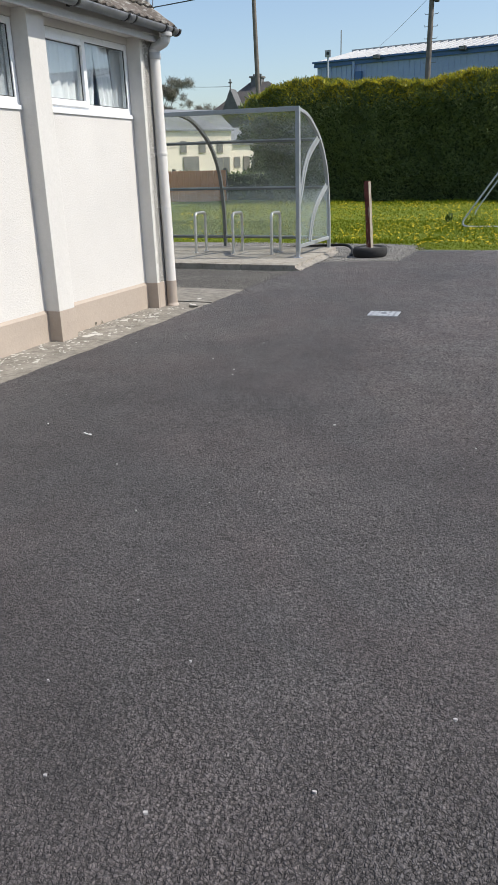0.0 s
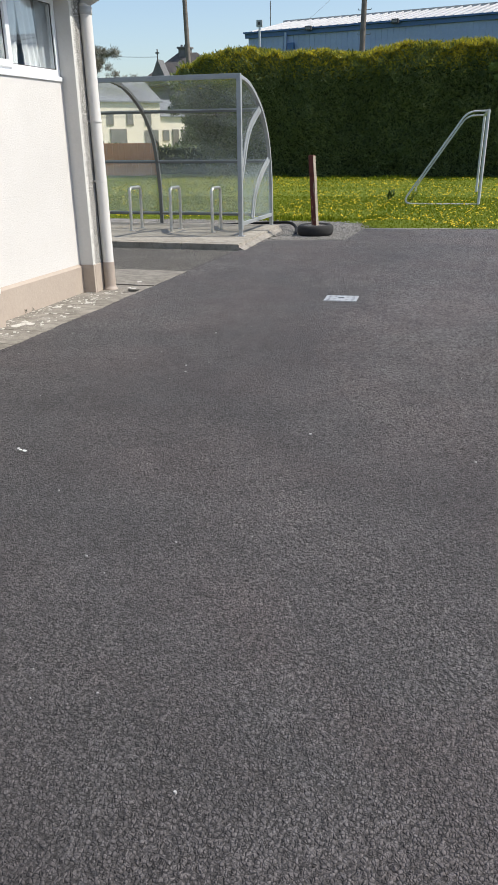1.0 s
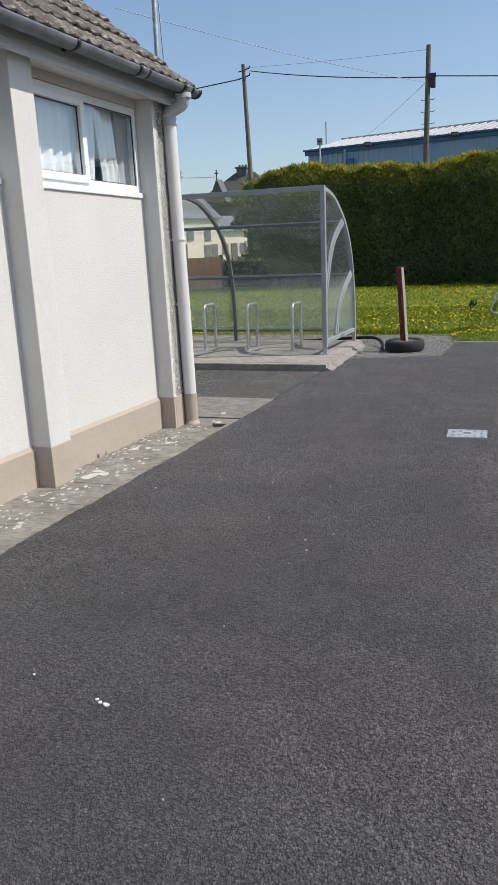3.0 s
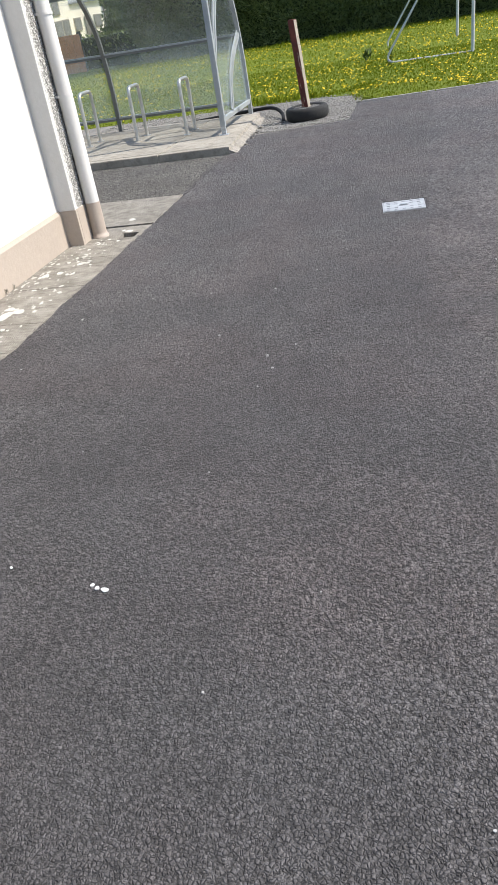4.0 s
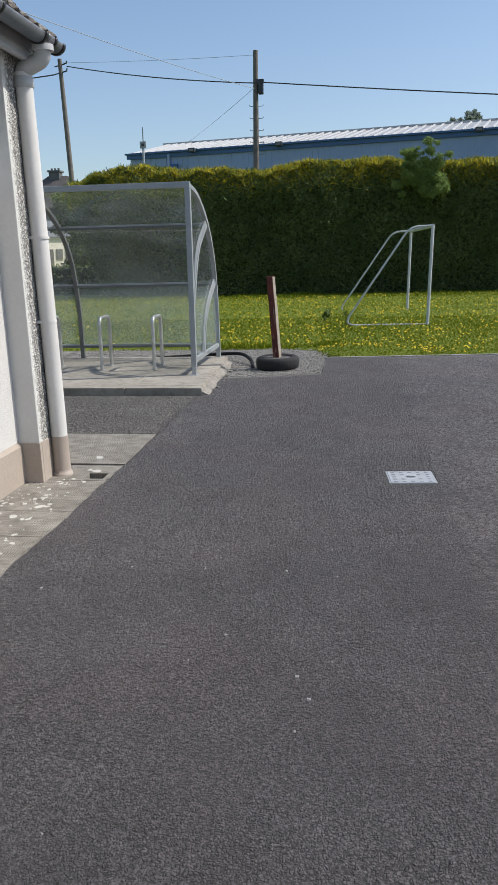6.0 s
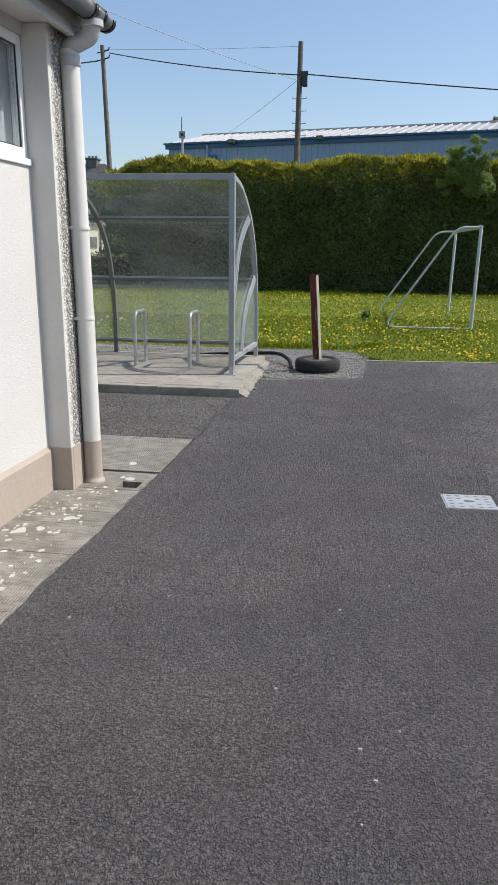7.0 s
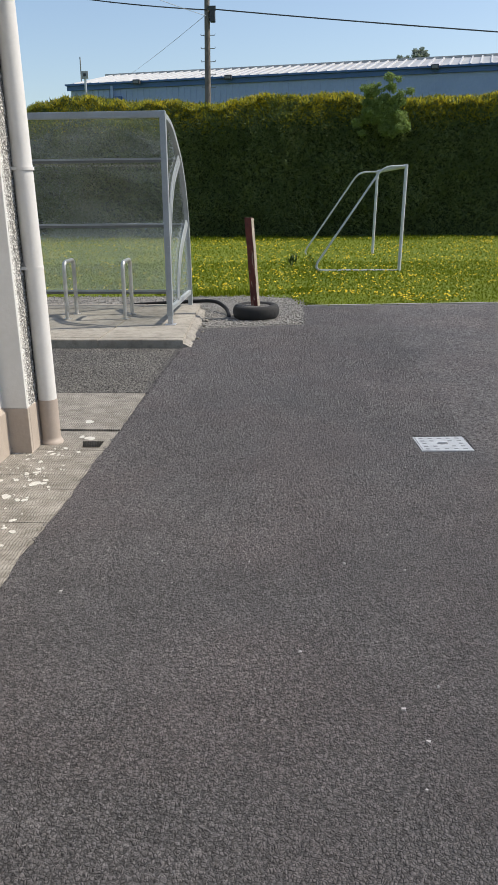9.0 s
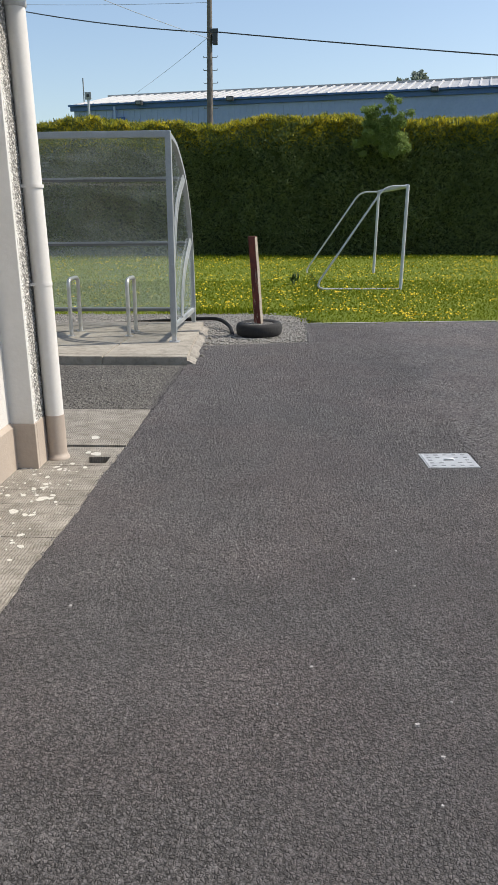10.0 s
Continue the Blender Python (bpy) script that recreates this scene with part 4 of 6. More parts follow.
STEP = 0.2315
edge_x = lambda y: 0.450 + 0.004 * math.sin(y * 5.1) + 0.004 * math.sin(y * 13.0 + 1)
for i in range(44):
    y1 = -0.085 - STEP * i
    y0 = y1 - STEP + 0.002
    n = 4
    out = [(WX - 0.02, y0), (edge_x(y0), y0)] + [(edge_x(y0 + (y1 - y0) * k / n) + rng.uniform(-0.007, 0.007), y0 + (y1 - y0) * k / n) for k in range(1, n)] + [(edge_x(y1), y1), (WX - 0.02, y1)]
    pp(prism(bmesh.new(), out, -0.08, 0.006 + rng.uniform(-0.0015, 0.0015)))
hx0, hx1, hy0, hy1 = 0.268, 0.408, -0.03, 0.112
pp(prism(bmesh.new(), [(WX - 0.02, -0.078), (edge_x(-0.08), -0.078), (edge_x(-0.03), hy0), (WX - 0.02, hy0)], -0.08, 0.006))
pp(prism(bmesh.new(), [(WX - 0.02, hy0), (hx0, hy0), (hx0, hy1), (WX - 0.02, hy1)], -0.2, 0.006))
pp(prism(bmesh.new(), [(hx1, hy0), (edge_x(0), hy0), (edge_x(0.1), hy1), (hx1, hy1)], -0.2, 0.006))
pp(prism(bmesh.new(), [(WX - 0.02, hy1), (edge_x(0.1), hy1), (edge_x(0.3), 0.335), (WX - 0.02, 0.335)], -0.08, 0.006))
pp(prism(bmesh.new(), [(-1.6, 0.365), (0.455, 0.365), (0.448, 0.6), (0.446, 0.83), (0.438, 1.1), (0.434, 1.404), (-1.6, 1.404)], -0.08, 0.012))
thing("path_bed", prism(bmesh.new(), [(WX - 0.03, -10.2), (0.50, -10.2), (0.50, hy0 - 0.001), (WX - 0.03, hy0 - 0.001)], -0.085, -0.012), M["soil"], "packed joint filling of the concrete path", "path", kind="structure")
drain = thing("drain", box(hx0 - 0.03, hx1 + 0.03, hy0 - 0.03, hy1 + 0.03, -0.3, -0.16), M["iron"], "open square drain hole with rusty bars in the path", "drain")
for k in range(3):
    yy = hy0 + 0.03 + 0.04 * k
    part("bar", box(hx0 - 0.004, hx1 + 0.004, yy, yy + 0.012, -0.05, -0.03), M["iron"], drain)


def blot(rng, r, x, y, z, t=0.002, squash=0.75):
    """A flat uneven crust."""
    bm = bmesh.new()
    n = 17
    ph = rng.uniform(0, 6)
    ring = []
    for i in range(n):
        a = 6.2832 * i / n
        k = r * (0.82 + 0.17 * math.sin(2 * a + ph) + 0.08 * math.sin(3 * a + 2 * ph) + rng.uniform(-0.06, 0.06))
        ring.append((x + k * math.cos(a) * squash, y + k * math.sin(a)))
    return prism(bm, ring, z, z + t)


def lichen():
    rng = random.Random(21)
    bm = bmesh.new()
    spots = []
    for i in range(330):
        y = -0.02 - 3.6 * rng.random() ** 1.1
        x = -0.1 + 0.42 * rng.random() ** 1.3
        spots.append((x, y, rng.choice((0.006, 0.007, 0.009, 0.012, 0.017, 0.024))))
    spots += [(0.10, -1.78, 0.085), (0.17, -1.70, 0.06), (0.08, -1.64, 0.05), (0.21, -0.70, 0.045), (0.30, 0.17, 0.05), (0.24, 0.2, 0.03), (0.02, -0.95, 0.05), (0.12, -0.9, 0.04), (0.2, 0.55, 0.05)]
    for x, y, r in spots:
        if x + r > 0.44:
            continue
        one = blot(rng, r, x, y, 0.0105 if y > 0.36 else 0.0045, 0.0028 + 0.0016 * rng.random())
        me = bpy.data.meshes.new("tmp")
        one.to_mesh(me)
        one.free()
        bm.from_mesh(me)
        bpy.data.meshes.remove(me)
    thing("lichen", bm, M["lichen"], "white lichen blotches on the concrete path", "lichen", kind="stuff")


lichen()


# ---------- bicycle shelter ----------
SZ = 0.085
slab = base("shelter_slab", "weathered raised concrete slab under the bicycle shelter", "slab", (-1.9, 4.9, 0), kind="structure")
sinv = slab.matrix_basis.inverted()
xs = [-4.4, -2.3, -0.44, 0.45]
for i in range(3):
    for (ya, yb) in ((3.465, 3.62), (3.624, 5.35), (5.354, 6.33)):
        sk = lambda y: (0.45 - 0.055 * (y - 3.46)) if i == 2 else xs[i + 1] - 0.006
        bm = prism(bmesh.new(), [(xs[i], ya), (sk(ya), ya), (sk(yb), yb), (xs[i], yb)], -0.1, SZ)
        es = [e for e in bm.edges if all(v.co.z > 0 for v in e.verts)]
        bmesh.ops.bevel(bm, geom=es, offset=0.007, segments=2, affect="EDGES")
        ob = part("slab_section", bm, M["slab"], slab)
        ob.matrix_parent_inverse = sinv


def rock(rng, x, y, z, r):
    bm = bmesh.new()
    bmesh.ops.create_icosphere(bm, subdivisions=1, radius=r)
    for v in bm.verts:
        v.co *= rng.uniform(0.72, 1.15)
        v.co.z *= 0.5
    bmesh.ops.rotate(bm, matrix=Matrix.Rotation(rng.uniform(0, 6), 3, "Z"), verts=bm.verts)
    bmesh.ops.translate(bm, vec=(x, y, z), verts=bm.verts)
    return bm


def fillet():
    """Broken concrete spilled against the side of the slab."""
    rng = random.Random(31)
    rows, n = [], 64
    bm = bmesh.new()
    for i in range(n + 1):
        y = 3.47 + 2.75 * i / n
        x = 0.452 - 0.055 * (y - 3.46)
        w = 0.085 + 0.03 * noise.noise((y * 2.6, 1, 4)) + 0.022 * noise.noise((y * 9.0, 3, 4))
        hi = 0.056 + 0.035 * noise.noise((y * 7.0, 7, 2))
        row = []
        for k, (u, z) in enumerate(((-0.03, hi), (0.25, hi - 0.006), (0.55, hi * 0.6), (0.8, hi * 0.3), (1.0, 0.0), (1.05, -0.06))):
            row.append(bm.verts.new((x + u * w, y + rng.uniform(-0.004, 0.004), z + (rng.uniform(-0.011, 0.009) if 0 < k < 4 else 0.0))))
        rows.append(row)
    for a, b in zip(rows, rows[1:]):
        for k in range(5):
            bm.faces.new((a[k], a[k + 1], b[k + 1], b[k]))
    for end, flip in ((rows[0], False), (rows[-1], True)):
        low = [bm.verts.new((v.co.x, v.co.y, -0.06)) for v in (end[0],)]
        loop = end + low
        bm.faces.new(loop[::-1] if flip else loop)
    bmesh.ops.recalc_face_normals(bm, faces=bm.faces)
    thing("concrete_fillet", bm, M["rubble"], "rough broken pale concrete spilled along the slab edge", "rubble")


fillet()
rng = random.Random(32)
for i in range(6):
    y = 3.60 + 2.55 * i / 6 + rng.uniform(-0.06, 0.06)
    x = 0.50 - 0.055 * (y - 3.46) + rng.uniform(0.0, 0.10)
    thing("concrete_lump", rock(rng, x, y, 0.014, rng.uniform(0.018, 0.034)), M["rubble"], "broken pale concrete lump beside the slab", "rubble", group="rubble along the slab")

thing("gravel_bed", prism(bmesh.new(), [(-6, 6.3), (0.28, 6.3), (0.42, 4.70), (1.70, 5.02), (1.71, 6.9), (1.75, 8.3), (-6, 8.3)], -0.09, -0.006), M["gravel_bed"], "grey chippings bed behind and beside the slab", "gravel", kind="structure")


def gravel():
    r = np.random.default_rng(12)
    bm = bmesh.new()
    bmesh.ops.create_icosphere(bm, subdivisions=1, radius=1.0)
    unit = np.array([v.co[:] for v in bm.verts])
    tri = np.array([[v.index for v in f.verts] for f in bm.faces])
    bm.free()
    verts, faces, k = [], [], 0
    pts = []
    while len(pts) < 6000:
        x, y = r.uniform(-2.6, 1.72), r.uniform(4.75, 8.25)
        if x < 0.42 - 0.055 * (y - 3.46) and y < 6.34:
            continue
        if y < 4.72 + 0.268 * (x - 0.42) + 0.02:
            continue
        if y > 6.8 and r.random() < (y - 6.8) / 1.7:
            continue
        pts.append((x, y))
    for x, y in pts:
        s = r.uniform(0.006, 0.017)
        v = unit * s * r.uniform(0.65, 1.2, (len(unit), 1)) * np.array([1, 1, 0.65])
        verts.append(v + np.array([x, y, s * 0.3]))
        faces.append(tri + k)
        k += len(unit)
    ob = raw("gravel", np.concatenate(verts).tolist(), np.concatenate(faces).tolist(), M["stone"])
    tagged(ob, "loose grey limestone chippings", "gravel", kind="stuff")


gravel()

# the profile of the arch, in y and z
KNOTS = [(4.50, 2.355), (4.95, 2.285), (5.36, 2.115), (5.72, 1.885), (6.02, 1.53), (6.17, 1.14), (6.255, 0.65), (6.275, SZ)]


def curve_through(knots, steps=6):
    out = []
    ks = [knots[0]] + knots + [knots[-1]]
    for a, b, c, d in zip(ks, ks[1:], ks[2:], ks[3:]):
        for i in range(steps):
            t = i / steps
            out.append(tuple(0.5 * (2 * q + (r_ - p) * t + (2 * p - 5 * q + 4 * r_ - s) * t * t + (3 * q - p - 3 * r_ + s) * t ** 3) for p, q, r_, s in zip(a, b, c, d)))
    return out + [knots[-1]]


ARC = curve_through(KNOTS)


def ribbon(bm, line, x0, x1, depth):
    """A bar of rectangular section along a line in y and z."""
    rings = []
    n = len(line)
    for i, (y, z) in enumerate(line):
        a, b = line[max(i - 1, 0)], line[min(i + 1, n - 1)]
        d = Vector((b[0] - a[0], b[1] - a[1])).normalized()
        q = Vector((-d.y, d.x)) * depth / 2
        rings.append([bm.verts.new(p) for p in ((x0, y + q.x, z + q.y), (x1, y + q.x, z + q.y), (x1, y - q.x, z - q.y), (x0, y - q.x, z - q.y))])
    for a, b in zip(rings, rings[1:]):
        for k in range(4):
            bm.faces.new((a[k], a[(k + 1) % 4], b[(k + 1) % 4], b[k]))
    bm.faces.new(rings[0][::-1])
    bm.faces.new(rings[-1])
    bmesh.ops.recalc_face_normals(bm, faces=bm.faces)
    return bm


def cut(z_hi, z_lo):
    return [p for p in ARC if z_lo <= p[1] <= z_hi]


shelter = base("bicycle_shelter", "grey metal bicycle shelter with curved clear plastic sheets on a slab", "bicycle shelter", (-1.9, 5.3, SZ))
hinv = shelter.matrix_basis.inverted()


def sp(name, bm, mat, label="", parent=None):
    ob = part(name, bm, mat, parent or shelter, label)
    ob.matrix_parent_inverse = hinv if parent is None else Matrix()
    return ob


ENDS = [0.165, -1.89, -3.945]
sp("front_beam", box(ENDS[2] - 0.03, ENDS[0] + 0.03, 4.462, 4.53, 2.325, 2.395, 0.006), M["alu"])
for k, x in enumerate(ENDS):
    # the first arch takes the lighter aluminium, the others the darker one
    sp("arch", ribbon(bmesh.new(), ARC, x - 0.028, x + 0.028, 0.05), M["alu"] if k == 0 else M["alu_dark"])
    if k != 1:
        sp("front_post", box(x - 0.033, x + 0.033, 4.462, 4.53, SZ + 0.1, 2.33, 0.005), M["alu"])
        sp("post_foot", box(x - 0.027, x + 0.027, 4.468, 4.524, SZ, SZ + 0.12, 0.003), M["galv"], "galvanised post foot")
        sp("foot_plate", box(x - 0.06, x + 0.06, 4.43, 4.56, SZ, SZ + 0.006, 0.002), M["galv"], "galvanised foot plate")
        sp("end_rail", box(x - 0.02, x + 0.02, 4.53, 6.24, 0.235, 0.29, 0.004), M["alu"])
        st1 = curve_through([(5.60, 1.93), (5.10, 1.68), (4.85, 1.43), (4.70, 1.16), (4.56, 0.92)])
        st2 = curve_through([(6.10, 1.16), (5.56, 0.88), (5.27, 0.60), (5.14, 0.29)])
        for line in (st1, st2):
            for off in (0.0, 0.085):
                sp("curved_brace", ribbon(bmesh.new(), [(y - off, z + off * 0.35) for y, z in line], x + 0.004, x + 0.02, 0.052), M["alu"])
        bm = bmesh.new()
        outline = [(4.52, 0.27)] + [(4.52, 2.33)] + [(y - 0.012, z - 0.012) for y, z in ARC[1:] if z > 0.27] + [(6.26, 0.27)]
        a = [bm.verts.new((x - 0.012, y, z)) for y, z in outline]
        b = [bm.verts.new((x - 0.008, y, z)) for y, z in outline]
        bm.faces.new(a)
        bm.faces.new(b[::-1])
        n = len(a)
        for i in range(n):
            bm.faces.new((a[i], b[i], b[(i + 1) % n], a[(i + 1) % n]))
        bmesh.ops.recalc_face_normals(bm, faces=bm.faces)
        sp("end_sheet", bm, M["sheet"], "clear plastic end sheet")
for (x1, x0) in zip(ENDS, ENDS[1:]):
    for hi, lo in ((2.36, 1.885), (1.885, 1.14), (1.14, 0.24)):
        line = cut(hi + 0.02, lo - 0.02)
        bm = ribbon(bmesh.new(), line, x0 + 0.02, x1 - 0.02, 0.004)
        for f in bm.faces:
            f.smooth = True
        sp("curved_sheet", bm, M["sheet"], "clear curved plastic sheet")
    for (yy, zz) in ((5.66, 1.935), (6.165, 1.14), (6.262, 0.26)):
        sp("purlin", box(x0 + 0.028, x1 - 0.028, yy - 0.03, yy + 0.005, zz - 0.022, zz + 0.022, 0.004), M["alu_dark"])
        sp("purlin_cap", box(x0 + 0.028, x1 - 0.028, yy - 0.033, yy + 0.005, zz + 0.0225, zz + 0.031, 0.002), M["alu"], "pale aluminium glazing cap")
        sp("purlin_cap", box(x0 + 0.028, x1 - 0.028, yy - 0.036, yy - 0.031, zz + 0.008, zz + 0.02), M["alu"])


def stand(x):
    s = base("bicycle_stand", "stainless steel hoop bicycle stand fixed to the slab", "bicycle stand", (x, 5.16, SZ), group="bicycle stands")
    inv = s.matrix_basis.inverted()
    hoop = part("hoop", tube(bmesh.new(), bend([(x, 4.945, SZ + 0.002), (x, 4.945, 0.765), (x, 5.375, 0.765), (x, 5.375, SZ + 0.002)], 0.09, 8), 0.0245, 16), M["stand"], s)
    hoop.matrix_parent_inverse = inv
    for y in (4.945, 5.375):
        p = part("base_plate", tube(bmesh.new(), [(x, y, SZ), (x, y, SZ + 0.007)], 0.05, 18), M["stand"], s)
        p.matrix_parent_inverse = inv
    return s


first = stand(-0.46)
for k in range(1, 5):
    copy_thing(first, Matrix.Translation((-0.46 - 0.715 * k, 5.16, SZ)))

thing("drain_hose", tube(bmesh.new(), bend([(-3.9, 6.44, 0.035), (-1.0, 6.46, 0.04), (0.15, 6.44, 0.11), (0.5, 6.36, 0.13), (0.68, 6.05, 0.07), (0.74, 5.72, 0.02), (0.76, 5.60, -0.03)], 0.25, 8), 0.025, 12), M["hose"], "black plastic hose lying along the slab to the tyre", "hose")


# ---------- red post in a tyre ----------
def tyre():
    bm = bmesh.new()
    c = Vector((1.10, 5.60, 0))
    prof = [(0.185, 0.03), (0.20, 0.012), (0.245, 0.0), (0.275, 0.012), (0.292, 0.04), (0.298, 0.085), (0.294, 0.13), (0.279, 0.158), (0.245, 0.172), (0.20, 0.162), (0.185, 0.145), (0.180, 0.13), (0.19, 0.12), (0.235, 0.13), (0.262, 0.12), (0.27, 0.087), (0.262, 0.05), (0.235, 0.042), (0.19, 0.05)]
    seg = 48
    rings = []
    for k in range(seg):
        a = 6.2832 * k / seg
        groove = 0.004 if k % 2 else 0.0
        rings.append([bm.verts.new((c.x + (r - (groove if r > 0.29 else 0)) * math.cos(a), c.y + (r - (groove if r > 0.29 else 0)) * math.sin(a), z + 0.004 + 0.02 * math.sin(a + 0.5) * 0.4)) for r, z in prof])
    n = len(prof)
    for k in range(seg):
        a, b = rings[k], rings[(k + 1) % seg]
        for i in range(n):
            f = bm.faces.new((a[i], b[i], b[(i + 1) % n], a[(i + 1) % n]))
            f.smooth = True
    bmesh.ops.recalc_face_normals(bm, faces=bm.faces)
    return thing("tyre", bm, M["rubber"], "worn black car tyre lying flat on gravel, filled with concrete", "tyre")


ty = tyre()
fill = tube(bmesh.new(), [(1.10, 5.60, 0.006), (1.10, 5.60, 0.150), (1.10, 5.60, 0.160)], [0.179, 0.19, 0.18], 32)
part("concrete_fill", fill, M["old_asphalt"], ty, "grey chippings filling")
pb = bmesh.new()
quad_box(pb, -0.047, 0.047, -0.033, 0.033, 0, 1.11, 0.007)
bmesh.ops.subdivide_edges(pb, edges=[e for e in pb.edges if abs(e.verts[0].co.z - e.verts[1].co.z) > 0.5], cuts=9)
lean = Vector((-0.075, -0.02, 0))
for v in pb.verts:
    k = v.co.z / 1.11
    v.co += lean * k + Vector((0.012 * noise.noise((0, 0, k * 4)), 0.008 * noise.noise((3, 0, k * 4)), 0))
bmesh.ops.rotate(pb, matrix=Matrix.Rotation(radians(-24), 3, "Z"), verts=pb.verts)
bmesh.ops.translate(pb, vec=(1.095, 5.60, 0.135), verts=pb.verts)
mp = thing("marker_post", pb, M["post"], "leaning timber post with flaking red paint standing in a tyre", "post")


ed = bmesh.new()
for k in range(11):
    z0, z1 = 0.10 * k + 0.004, 0.10 * k + 0.102
    s0 = 0.006 * noise.noise((5, 0, k * 0.9))
    quad_box(ed, 0.043, 0.0505, -0.031 + s0, 0.032, z0, min(z1, 1.105))
for v in ed.verts:
    k = v.co.z / 1.11
    v.co += lean * k + Vector((0.012 * noise.noise((0, 0, k * 4)), 0.008 * noise.noise((3, 0, k * 4)), 0))
bmesh.ops.rotate(ed, matrix=Matrix.Rotation(radians(-24), 3, "Z"), verts=ed.verts)
bmesh.ops.translate(ed, vec=(1.095, 5.60, 0.135), verts=ed.verts)
part("bare_edge", ed, M["wood"], mp, "pale bare timber edge")


# ---------- goal ----------
def goal():
    z0 = 0.083
    A, B = Vector((3.51, 10.76, z0)), Vector((3.33, 14.52, z0))
    A1, B1 = Vector((1.885, 10.78, z0)), Vector((1.70, 14.70, z0))
    H = 1.99
    g = base("football_goal", "white painted tubular steel football goal without a net on the lawn", "football goal", (3.4, 12.6, z0))
    inv = g.matrix_basis.inverted()

    def gp(name, bm, mat=M["goal"], label=""):
        ob = part(name, bm, mat, g, label)
        ob.matrix_parent_inverse = inv

    for f, b in ((A, A1), (B, B1)):
        top = Vector((f.x + 0.06, f.y, H))
        gp("goal_post", tube(bmesh.new(), [f - Vector((0, 0, 0.05)), top + Vector((0, 0, 0.02))], 0.031, 14))
        gp("side_frame", tube(bmesh.new(), bend([top, Vector((top.x - 0.42, f.y, H - 0.005)), Vector((b.x, b.y, z0 + 0.055)), Vector((f.x, f.y, z0 + 0.055))], 0.24, 10), 0.0195, 12))
    gp("crossbar", tube(bmesh.new(), [Vector((A.x + 0.06, A.y, H)), Vector((B.x + 0.06, B.y, H))], 0.034, 14))


goal()


# ---------- hedge ----------
def hedge_top(x):
    return 4.36 + 0.10 * math.sin(x * 0.9) + 0.06 * math.sin(x * 2.3 + 1) - (0.5 * ((-x - 6.4) / 1.3) ** 2 if x < -6.4 else 0.0)


def hedge_bulge(x, z):
    return 0.30 * noise.noise((x * 0.45, z * 0.5, 3)) + 0.14 * noise.noise((x * 1.3, z * 1.3, 8)) + 0.10 * math.sin(x * 1.9)


